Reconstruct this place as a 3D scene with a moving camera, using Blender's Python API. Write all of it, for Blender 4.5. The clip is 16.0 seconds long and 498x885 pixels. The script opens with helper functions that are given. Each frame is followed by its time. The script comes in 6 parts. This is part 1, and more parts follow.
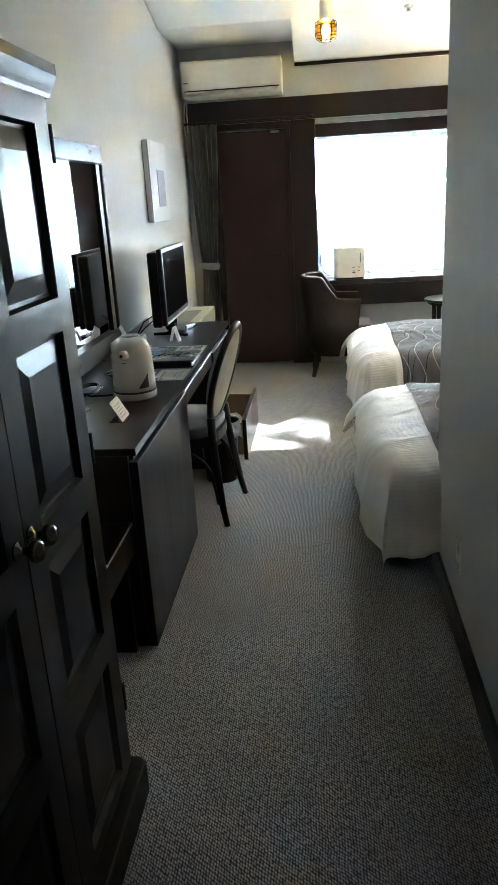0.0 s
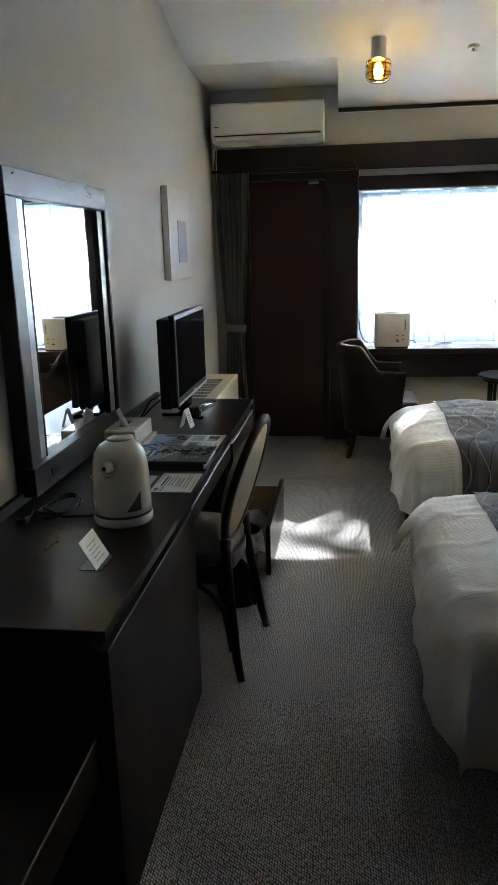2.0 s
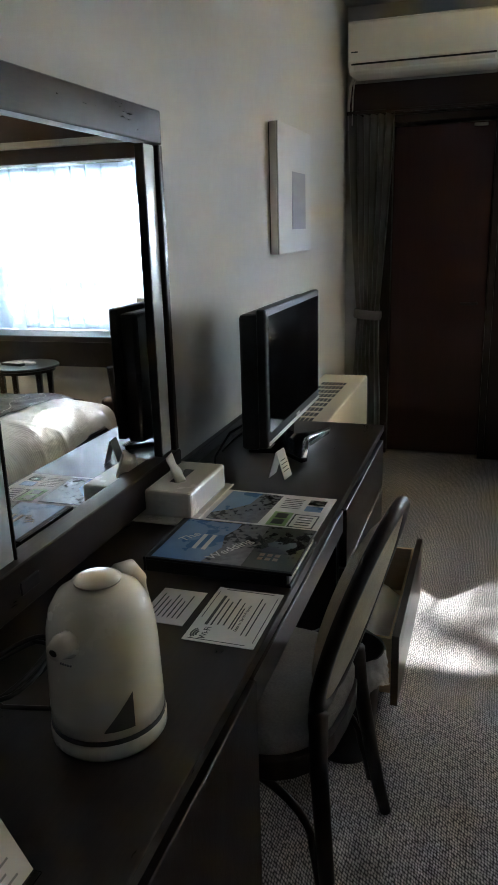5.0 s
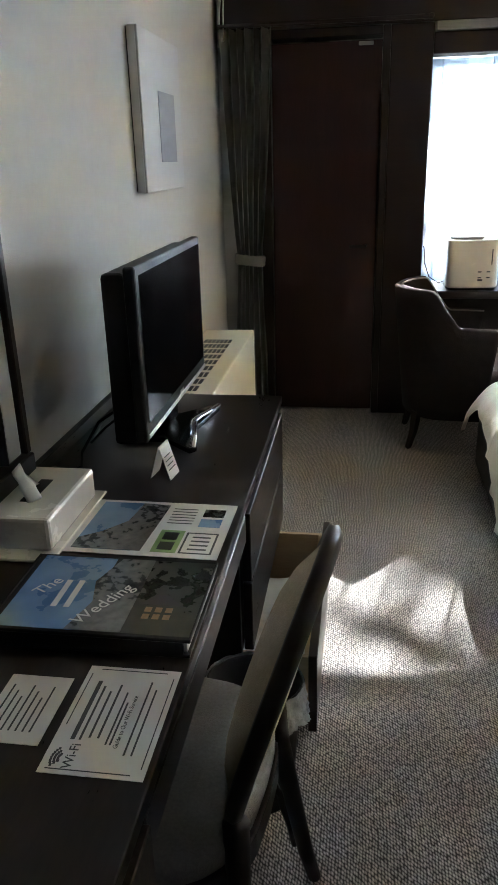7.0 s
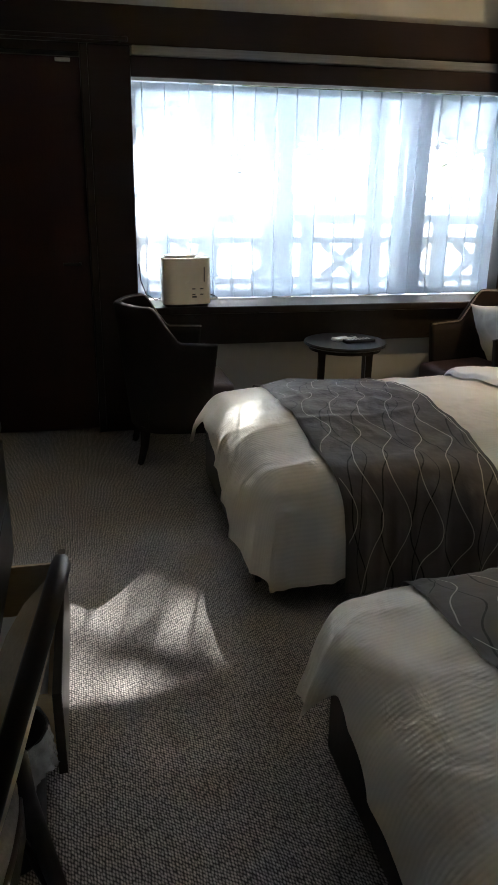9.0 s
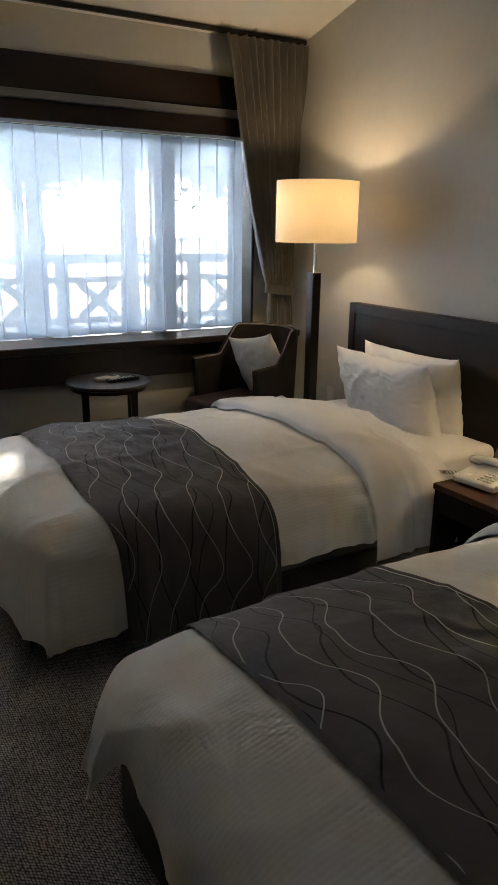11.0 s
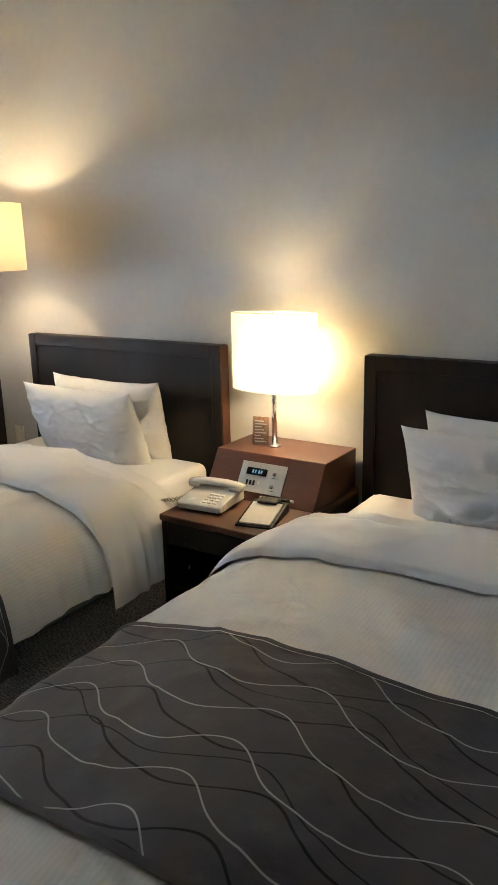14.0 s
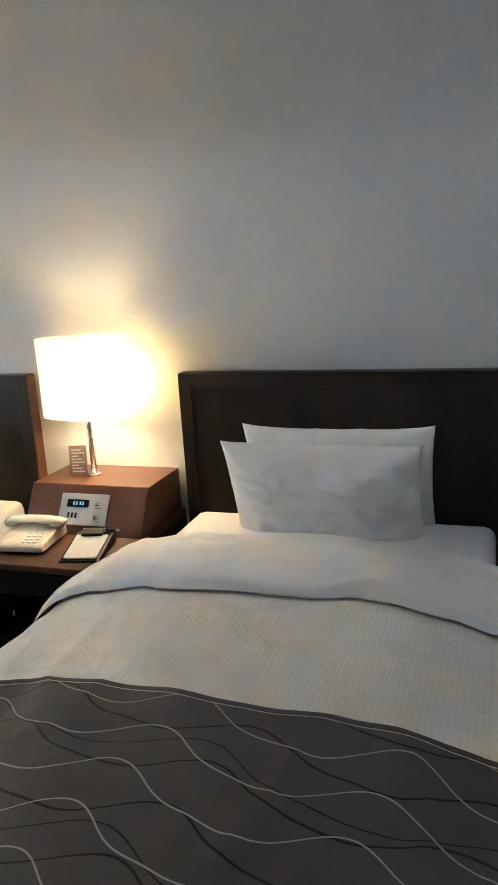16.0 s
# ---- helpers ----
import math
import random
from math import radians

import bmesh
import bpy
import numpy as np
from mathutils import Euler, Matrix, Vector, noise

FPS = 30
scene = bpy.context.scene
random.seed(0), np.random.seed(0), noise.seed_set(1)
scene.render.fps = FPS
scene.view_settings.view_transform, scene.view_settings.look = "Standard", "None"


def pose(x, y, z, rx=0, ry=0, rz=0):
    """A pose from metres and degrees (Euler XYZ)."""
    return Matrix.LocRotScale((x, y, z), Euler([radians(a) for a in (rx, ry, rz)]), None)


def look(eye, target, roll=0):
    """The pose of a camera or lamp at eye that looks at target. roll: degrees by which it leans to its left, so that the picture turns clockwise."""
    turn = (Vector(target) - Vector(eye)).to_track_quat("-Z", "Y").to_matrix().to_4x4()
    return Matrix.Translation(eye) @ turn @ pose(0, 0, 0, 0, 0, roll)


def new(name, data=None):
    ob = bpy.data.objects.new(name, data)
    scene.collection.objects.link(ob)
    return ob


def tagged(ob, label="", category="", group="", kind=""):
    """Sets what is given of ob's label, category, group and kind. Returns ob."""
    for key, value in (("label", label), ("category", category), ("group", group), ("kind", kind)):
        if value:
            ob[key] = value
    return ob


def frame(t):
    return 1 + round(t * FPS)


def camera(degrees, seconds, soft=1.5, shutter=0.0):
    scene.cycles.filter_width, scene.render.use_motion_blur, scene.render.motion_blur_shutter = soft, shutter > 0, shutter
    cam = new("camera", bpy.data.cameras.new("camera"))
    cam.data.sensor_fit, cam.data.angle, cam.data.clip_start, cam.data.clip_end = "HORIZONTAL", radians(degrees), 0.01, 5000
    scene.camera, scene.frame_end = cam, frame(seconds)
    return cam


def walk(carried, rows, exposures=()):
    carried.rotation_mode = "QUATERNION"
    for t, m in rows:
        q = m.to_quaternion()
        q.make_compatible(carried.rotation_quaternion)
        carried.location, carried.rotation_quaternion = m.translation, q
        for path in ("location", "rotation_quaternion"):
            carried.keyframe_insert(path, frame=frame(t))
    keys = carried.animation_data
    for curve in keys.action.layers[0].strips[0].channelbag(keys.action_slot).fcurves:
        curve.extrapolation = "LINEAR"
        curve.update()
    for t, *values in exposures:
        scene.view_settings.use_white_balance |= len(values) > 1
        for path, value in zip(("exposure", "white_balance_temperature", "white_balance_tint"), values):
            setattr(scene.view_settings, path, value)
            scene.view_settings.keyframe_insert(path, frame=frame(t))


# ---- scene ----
cam = camera(37.4, 16.0)
PATH = [
    (0, (1.124, -0.097, 1.44), (0.915, 1.79, 0.811), -3.4),
    (0.5, (1.091, 0.063, 1.455), (0.812, 1.96, 0.886), -3.2),
    (1, (1.035, 0.257, 1.449), (0.753, 2.166, 0.922), -2.6),
    (1.5, (1.022, 0.468, 1.457), (0.746, 2.381, 0.944), -2.0),
    (2, (1.018, 0.719, 1.465), (0.756, 2.638, 0.965), -1.5),
    (2.5, (0.985, 0.959, 1.477), (0.699, 2.878, 0.989), -1.4),
    (3, (1.005, 1.167, 1.467), (0.636, 3.072, 0.981), -1.4),
    (3.5, (1.019, 1.35, 1.461), (0.531, 3.227, 0.973), -1.3),
    (4, (0.969, 1.544, 1.449), (0.383, 3.39, 0.95), -1.2),
    (4.2, (0.96, 1.6, 1.448), (0.346, 3.435, 0.943), -1.3),
    (6.3, (0.764, 2.19, 1.407), (0.245, 3.999, 0.73), -2.5),
    (6.5, (0.769, 2.212, 1.41), (0.288, 4.027, 0.72), -2.4),
    (7, (0.765, 2.275, 1.421), (0.478, 4.12, 0.703), -1.6),
    (7.5, (0.745, 2.29, 1.421), (0.629, 4.151, 0.698), -0.9),
    (8, (0.756, 2.293, 1.425), (0.835, 4.158, 0.706), -0.2),
    (8.5, (0.774, 2.294, 1.428), (1.012, 4.15, 0.722), 0.3),
    (9, (0.788, 2.308, 1.409), (1.207, 4.143, 0.734), 0.9),
    (9.5, (0.811, 2.316, 1.389), (1.38, 4.124, 0.75), 1.2),
    (10, (0.826, 2.322, 1.383), (1.539, 4.088, 0.773), 1.4),
    (10.2, (0.84, 2.327, 1.378), (1.622, 4.068, 0.781), 1.4),
    (12.3, (0.863, 2.523, 1.414), (2.088, 4.006, 0.864), -0.6),
    (12.5, (0.866, 2.546, 1.408), (2.139, 3.989, 0.864), -0.8),
    (13, (0.875, 2.593, 1.388), (2.264, 3.931, 0.858), -1.0),
    (13.5, (0.885, 2.612, 1.394), (2.389, 3.822, 0.868), -1.2),
    (14, (0.894, 2.639, 1.39), (2.508, 3.703, 0.875), -1.3),
    (14.5, (0.902, 2.651, 1.392), (2.599, 3.577, 0.877), -1.6),
    (15, (0.925, 2.668, 1.377), (2.698, 3.441, 0.868), -1.8),
    (15.5, (0.94, 2.667, 1.372), (2.749, 3.356, 0.87), -2.3),
    (16, (0.953, 2.642, 1.375), (2.784, 3.289, 0.897), -3.6),
]
EXPOSURES = [
    (0, 5.4, 5750, 3), (0.5, 5.1, 5750, 4), (1, 4.7, 5800, 6), (1.5, 4.5, 5850, 8), (2.5, 3.9, 5850, 8), (4, 3.95, 5900, 9), (6.5, 4.35, 5950, 8),
    (7, 4.4, 6050, 8), (7.5, 4.2, 6150, 9), (8, 3.7, 6250, 9), (9, 3.0, 6350, 10), (10, 2.55, 6450, 12), (12.5, 2.75, 6500, 12), (14, 3.4, 6100, 10), (16, 3.8, 6000, 10),
]
walk(cam, [(t, look(eye, target, roll)) for t, eye, target, roll in PATH], EXPOSURES)

# ---- world, sun, large lights ----
SUN_WAY = Vector((0.26, 1.0, 0.627)).normalized()      # from the room towards the sun
world = bpy.data.worlds.new("sky")
scene.world = world
world.use_nodes = True
wn = world.node_tree.nodes
sky = wn.new("ShaderNodeTexSky")
sky.sky_type = "NISHITA"
sky.sun_disc = False
sky.sun_elevation = math.asin(SUN_WAY.z)
sky.sun_rotation = math.atan2(SUN_WAY.x, SUN_WAY.y)
wn["Background"].inputs["Strength"].default_value = 0.15
world.node_tree.links.new(sky.outputs[0], wn["Background"].inputs["Color"])
sun_data = bpy.data.lights.new("sun", "SUN")
sun_data.energy, sun_data.angle, sun_data.color = 5.0, radians(0.5), (1.0, 0.95, 0.87)
sun = new("sun", sun_data)
sun.matrix_world = look(SUN_WAY * 30, (0, 0, 0))


# ---- materials ----
def material(name, colour, colour2=None, rough=0.5, metal=0.0, scale=20.0, bump=0.0, bump_scale=None, stretch=(1, 1, 1), rough2=None, coat=0.0, sheen=0.0, spec=0.5):
    """A surface whose colour and gloss wander between two values at two scales, with fine relief."""
    m = bpy.data.materials.new(name)
    m.use_nodes = True
    n, l = m.node_tree.nodes, m.node_tree.links
    b = n["Principled BSDF"]
    tc = n.new("ShaderNodeTexCoord")
    mp = n.new("ShaderNodeMapping")
    mp.inputs["Scale"].default_value = stretch
    l.new(tc.outputs["Object"], mp.inputs["Vector"])
    fine, broad = n.new("ShaderNodeTexNoise"), n.new("ShaderNodeTexNoise")
    fine.inputs["Scale"].default_value, broad.inputs["Scale"].default_value = scale, scale * 0.09
    fine.inputs["Detail"].default_value, broad.inputs["Detail"].default_value = 5, 2
    for t in (fine, broad):
        l.new(mp.outputs[0], t.inputs["Vector"])
    add = n.new("ShaderNodeMath")
    add.operation = "MULTIPLY_ADD"
    add.inputs[1].default_value = 0.5
    l.new(fine.outputs[0], add.inputs[0])
    half = n.new("ShaderNodeMath")
    half.operation = "MULTIPLY"
    half.inputs[1].default_value = 0.5
    l.new(broad.outputs[0], half.inputs[0])
    l.new(half.outputs[0], add.inputs[2])
    ramp = n.new("ShaderNodeValToRGB")
    ramp.color_ramp.elements[0].position, ramp.color_ramp.elements[1].position = 0.35, 0.65
    ramp.color_ramp.elements[0].color = (*colour, 1)
    ramp.color_ramp.elements[1].color = (*(colour2 or colour), 1)
    l.new(add.outputs[0], ramp.inputs[0])
    l.new(ramp.outputs[0], b.inputs["Base Color"])
    rr = n.new("ShaderNodeMapRange")
    rr.inputs["From Min"].default_value, rr.inputs["From Max"].default_value = 0.3, 0.7
    rr.inputs["To Min"].default_value, rr.inputs["To Max"].default_value = rough, rough2 if rough2 is not None else min(1, rough * 1.25)
    l.new(add.outputs[0], rr.inputs["Value"])
    l.new(rr.outputs[0], b.inputs["Roughness"])
    b.inputs["Metallic"].default_value = metal
    b.inputs["Coat Weight"].default_value = coat
    b.inputs["Sheen Weight"].default_value = sheen
    b.inputs["Specular IOR Level"].default_value = spec
    if bump:
        bn = n.new("ShaderNodeTexNoise")
        bn.inputs["Scale"].default_value, bn.inputs["Detail"].default_value = bump_scale or scale * 4, 3
        l.new(mp.outputs[0], bn.inputs["Vector"])
        bp = n.new("ShaderNodeBump")
        bp.inputs["Strength"].default_value, bp.inputs["Distance"].default_value = bump, 0.004
        l.new(bn.outputs[0], bp.inputs["Height"])
        l.new(bp.outputs[0], b.inputs["Normal"])
    return m


def nodes_of(m):
    return m.node_tree.nodes, m.node_tree.links, m.node_tree.nodes["Principled BSDF"]


def carpet_material():
    """Dark loop-pile carpet: rows of small loops, light tips over dark gaps."""
    m = material("loop_carpet", (0.2, 0.2, 0.2), rough=0.95, sheen=0.3)
    n, l, b = nodes_of(m)
    tc = n.new("ShaderNodeTexCoord")
    mp = n.new("ShaderNodeMapping")
    mp.inputs["Scale"].default_value = (1.0, 0.7, 1.0)
    l.new(tc.outputs["Object"], mp.inputs["Vector"])
    v = n.new("ShaderNodeTexVoronoi")
    v.inputs["Scale"].default_value, v.inputs["Randomness"].default_value = 150, 0.34
    drift = n.new("ShaderNodeTexNoise")
    drift.inputs["Scale"].default_value, drift.inputs["Detail"].default_value = 7, 2
    l.new(tc.outputs["Object"], drift.inputs["Vector"])
    shift = n.new("ShaderNodeVectorMath")
    shift.operation = "MULTIPLY_ADD"
    shift.inputs[1].default_value = (0.014, 0.014, 0.0)
    l.new(drift.outputs["Color"], shift.inputs[0])
    sx = n.new("ShaderNodeSeparateXYZ")
    cx = n.new("ShaderNodeCombineXYZ")
    half = n.new("ShaderNodeMath")
    half.operation = "MULTIPLY_ADD"
    half.inputs[1].default_value = 0.5
    l.new(mp.outputs[0], sx.inputs[0])
    l.new(sx.outputs[0], half.inputs[0])
    l.new(sx.outputs[1], half.inputs[2])
    l.new(sx.outputs[0], cx.inputs[0])
    l.new(half.outputs[0], cx.inputs[1])
    l.new(cx.outputs[0], shift.inputs[2])
    l.new(shift.outputs[0], v.inputs["Vector"])
    r = n.new("ShaderNodeValToRGB")
    r.color_ramp.elements[0].position, r.color_ramp.elements[1].position = 0.10, 0.60
    r.color_ramp.elements[0].color, r.color_ramp.elements[1].color = (0.68, 0.64, 0.61, 1), (0.034, 0.032, 0.032, 1)
    l.new(v.outputs["Distance"], r.inputs[0])
    hue = n.new("ShaderNodeMix")
    hue.data_type, hue.blend_type = "RGBA", "MULTIPLY"
    hue.inputs["Factor"].default_value = 0.18
    l.new(r.outputs[0], hue.inputs["A"])
    sep = n.new("ShaderNodeSeparateColor")
    l.new(v.outputs["Color"], sep.inputs[0])
    g = n.new("ShaderNodeCombineColor")
    for i in range(3):
        l.new(sep.outputs[0], g.inputs[i])
    l.new(g.outputs[0], hue.inputs["B"])
    stain = n.new("ShaderNodeTexNoise")
    stain.inputs["Scale"].default_value, stain.inputs["Detail"].default_value = 2.2, 4
    l.new(tc.outputs["Object"], stain.inputs["Vector"])
    sr = n.new("ShaderNodeMapRange")
    sr.inputs["To Min"].default_value, sr.inputs["To Max"].default_value = 0.75, 1.2
    l.new(stain.outputs[0], sr.inputs["Value"])
    mul = n.new("ShaderNodeVectorMath")
    mul.operation = "SCALE"
    l.new(hue.outputs["Result"], mul.inputs[0])
    l.new(sr.outputs[0], mul.inputs["Scale"])
    l.new(mul.outputs[0], b.inputs["Base Color"])
    bp = n.new("ShaderNodeBump")
    bp.invert = True
    bp.inputs["Strength"].default_value, bp.inputs["Distance"].default_value = 0.5, 0.003
    l.new(v.outputs["Distance"], bp.inputs["Height"])
    l.new(bp.outputs[0], b.inputs["Normal"])
    return m


def striped_cloth(name, colour, wide=0.0135):
    """White bed linen with narrow woven satin stripes, along the cloth's first direction."""
    m = material(name, colour, tuple(c * 0.95 for c in colour), rough=0.75, scale=9, sheen=0.15)
    n, l, b = nodes_of(m)
    uv = n.new("ShaderNodeTexCoord")
    w = n.new("ShaderNodeTexWave")
    w.bands_direction = "Y"
    w.inputs["Scale"].default_value, w.inputs["Distortion"].default_value = 2 * math.pi / (20 * wide), 0.5
    w.inputs["Detail"].default_value = 1
    l.new(uv.outputs["UV"], w.inputs["Vector"])
    rr = n.new("ShaderNodeMapRange")
    rr.inputs["To Min"].default_value, rr.inputs["To Max"].default_value = 0.85, 0.5
    l.new(w.outputs["Fac"], rr.inputs["Value"])
    l.new(rr.outputs[0], b.inputs["Roughness"])
    weave = n.new("ShaderNodeMix")
    weave.data_type, weave.blend_type = "RGBA", "MULTIPLY"
    l.new(w.outputs["Fac"], weave.inputs["Factor"])
    l.new(b.inputs["Base Color"].links[0].from_socket, weave.inputs["A"])
    weave.inputs["B"].default_value = (0.94, 0.94, 0.935, 1)
    l.new(weave.outputs["Result"], b.inputs["Base Color"])
    cr = n.new("ShaderNodeTexNoise")
    cr.inputs["Scale"].default_value, cr.inputs["Detail"].default_value = 11, 7
    cr.inputs["Distortion"].default_value = 0.6
    l.new(uv.outputs["UV"], cr.inputs["Vector"])
    mix = n.new("ShaderNodeMath")
    mix.operation = "MULTIPLY_ADD"
    mix.inputs[1].default_value = 0.06
    l.new(w.outputs["Fac"], mix.inputs[0])
    l.new(cr.outputs[0], mix.inputs[2])
    bp = n.new("ShaderNodeBump")
    bp.inputs["Strength"].default_value, bp.inputs["Distance"].default_value = 0.5, 0.014
    l.new(mix.outputs[0], bp.inputs["Height"])
    l.new(bp.outputs[0], b.inputs["Normal"])
    return m


def runner_material():
    """Taupe bed runner, woven with wandering pale and black lines."""
    m = material("runner_cloth", (0.074, 0.066, 0.065), (0.094, 0.085, 0.083), rough=0.65, scale=14, sheen=0.04)
    n, l, b = nodes_of(m)
    uv = n.new("ShaderNodeTexCoord")
    sep = n.new("ShaderNodeSeparateXYZ")
    l.new(uv.outputs["UV"], sep.inputs[0])

    def maths(op, a, c, d=None):
        k = n.new("ShaderNodeMath")
        k.operation = op
        for i, value in enumerate((a, c, d)):
            if value is None:
                continue
            if isinstance(value, (int, float)):
                k.inputs[i].default_value = value
            else:
                l.new(value, k.inputs[i])
        return k.outputs[0]

    u, v = sep.outputs[0], sep.outputs[1]
    base = b.inputs["Base Color"].links[0].from_socket
    out = base
    for spacing, amp, freq, ph, width, slant, col in (
        (0.125, 0.036, 13.5, 2.9, 0.0027, 0.10, (0.0025, 0.0025, 0.0025, 1)),
        (0.25, 0.040, 11.0, 4.6, 0.0017, 0.12, (0.004, 0.004, 0.004, 1)),
        (0.115, 0.038, 14.0, 0.3, 0.0019, 0.12, (0.42, 0.395, 0.37, 1)),
    ):
        arg = maths("MULTIPLY_ADD", v, freq, maths("MULTIPLY_ADD", u, 4.0, ph))
        arg2 = maths("MULTIPLY_ADD", arg, 2.0, 1.1)
        wave = maths("MULTIPLY_ADD", maths("SINE", arg, None), amp, maths("MULTIPLY", maths("SINE", arg2, None), amp * 0.26))
        wob = maths("MULTIPLY_ADD", v, -slant, wave)
        pos = maths("DIVIDE", maths("ADD", u, wob), spacing)
        off = maths("ABSOLUTE", maths("SUBTRACT", maths("FRACT", maths("ADD", pos, ph), None), 0.5), None)
        line = maths("LESS_THAN", off, width / spacing)
        mix = n.new("ShaderNodeMix")
        mix.data_type = "RGBA"
        l.new(line, mix.inputs["Factor"])
        l.new(out, mix.inputs["A"])
        mix.inputs["B"].default_value = col
        out = mix.outputs["Result"]
    l.new(out, b.inputs["Base Color"])
    cr = n.new("ShaderNodeTexNoise")
    cr.inputs["Scale"].default_value, cr.inputs["Detail"].default_value = 9, 4
    l.new(uv.outputs["UV"], cr.inputs["Vector"])
    bp = n.new("ShaderNodeBump")
    bp.inputs["Strength"].default_value, bp.inputs["Distance"].default_value = 0.6, 0.02
    l.new(cr.outputs[0], bp.inputs["Height"])
    l.new(bp.outputs[0], b.inputs["Normal"])
    return m


def sheer_material():
    """Thin white voile: part of the light goes straight through, the rest is scattered."""
    m = bpy.data.materials.new("voile")
    m.use_nodes = True
    n, l = m.node_tree.nodes, m.node_tree.links
    n.remove(n["Principled BSDF"])
    tr, tl, df, m1, m2 = (n.new("ShaderNode" + k) for k in ("BsdfTransparent", "BsdfTranslucent", "BsdfDiffuse", "MixShader", "MixShader"))
    tl.inputs["Color"].default_value = (0.66, 0.78, 0.90, 1)
    df.inputs["Color"].default_value = (0.8, 0.82, 0.85, 1)
    m1.inputs[0].default_value = 0.25
    l.new(tl.outputs[0], m1.inputs[1])
    l.new(df.outputs[0], m1.inputs[2])
    weave = n.new("ShaderNodeTexNoise")
    weave.inputs["Scale"].default_value = 30
    mr = n.new("ShaderNodeMapRange")
    mr.inputs["To Min"].default_value, mr.inputs["To Max"].default_value = 0.47, 0.58
    l.new(weave.outputs[0], mr.inputs["Value"])
    l.new(mr.outputs[0], m2.inputs[0])
    l.new(tr.outputs[0], m2.inputs[1])
    l.new(m1.outputs[0], m2.inputs[2])
    l.new(m2.outputs[0], n["Material Output"].inputs["Surface"])
    return m


def shade_material(name, strength, colour):
    """A lit cloth lampshade."""
    m = material(name, (0.8, 0.76, 0.66), (0.76, 0.72, 0.62), rough=0.8, scale=60)
    n, l, b = nodes_of(m)
    tl, mx = n.new("ShaderNodeBsdfTranslucent"), n.new("ShaderNodeMixShader")
    tl.inputs["Color"].default_value = (*colour, 1)
    mx.inputs[0].default_value = strength
    l.new(b.outputs[0], mx.inputs[1])
    l.new(tl.outputs[0], mx.inputs[2])
    l.new(mx.outputs[0], n["Material Output"].inputs["Surface"])
    return m


def glow(name, colour, strength):
    m = bpy.data.materials.new(name)
    m.use_nodes = True
    b = m.node_tree.nodes["Principled BSDF"]
    b.inputs["Base Color"].default_value = (*colour, 1)
    b.inputs["Emission Color"].default_value = (*colour, 1)
    b.inputs["Emission Strength"].default_value = strength
    return m


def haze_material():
    """Emission for far sunlit woods in haze: bright low down, darker, bluer among tops."""
    m = glow("haze_glow", (0.9, 0.96, 1.0), 1.0)
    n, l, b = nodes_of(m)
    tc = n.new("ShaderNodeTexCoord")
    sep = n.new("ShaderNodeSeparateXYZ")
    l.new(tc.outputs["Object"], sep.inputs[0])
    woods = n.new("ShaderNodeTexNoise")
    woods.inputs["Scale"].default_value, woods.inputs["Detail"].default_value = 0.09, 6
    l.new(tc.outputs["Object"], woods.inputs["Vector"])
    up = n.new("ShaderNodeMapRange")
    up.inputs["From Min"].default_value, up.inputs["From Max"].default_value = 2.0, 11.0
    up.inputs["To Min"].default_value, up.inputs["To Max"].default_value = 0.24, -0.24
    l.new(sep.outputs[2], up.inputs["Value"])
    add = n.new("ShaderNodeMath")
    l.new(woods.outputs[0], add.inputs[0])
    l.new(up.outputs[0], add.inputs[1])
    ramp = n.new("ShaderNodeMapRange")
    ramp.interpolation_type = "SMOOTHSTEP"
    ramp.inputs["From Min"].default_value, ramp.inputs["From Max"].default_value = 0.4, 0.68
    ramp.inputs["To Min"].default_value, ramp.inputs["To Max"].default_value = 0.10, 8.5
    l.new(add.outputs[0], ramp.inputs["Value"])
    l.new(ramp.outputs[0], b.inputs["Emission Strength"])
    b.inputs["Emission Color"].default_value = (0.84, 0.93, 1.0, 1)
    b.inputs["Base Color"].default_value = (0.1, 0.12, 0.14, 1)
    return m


def glass_material(name, colour=(1, 1, 1), rough=0.0):
    m = bpy.data.materials.new(name)
    m.use_nodes = True
    b = m.node_tree.nodes["Principled BSDF"]
    b.inputs["Base Color"].default_value = (*colour, 1)
    b.inputs["Roughness"].default_value = rough
    b.inputs["Transmission Weight"].default_value = 1
    b.inputs["IOR"].default_value = 1.45
    return m


M_WALL = material("wallpaper", (0.50, 0.495, 0.475), (0.535, 0.53, 0.51), rough=0.85, scale=26, bump=0.25, bump_scale=420)
M_CEIL = material("ceiling_paper", (0.76, 0.755, 0.74), (0.8, 0.795, 0.78), rough=0.9, scale=18, bump=0.2, bump_scale=300)
M_CARPET = carpet_material()
M_DARK = material("espresso_wood", (0.014, 0.0095, 0.008), (0.026, 0.017, 0.014), rough=0.27, rough2=0.33, scale=30, stretch=(6, 1, 6), spec=0.32)
M_DARKV = material("espresso_wood_upright", (0.014, 0.0095, 0.008), (0.024, 0.016, 0.013), rough=0.34, rough2=0.46, scale=30, stretch=(6, 6, 1), bump=0.06, bump_scale=90, spec=0.26)
M_TRIM = material("stained_trim", (0.015, 0.0075, 0.006), (0.024, 0.0115, 0.009), rough=0.3, rough2=0.45, scale=20, stretch=(1, 6, 6), bump=0.05, spec=0.35)
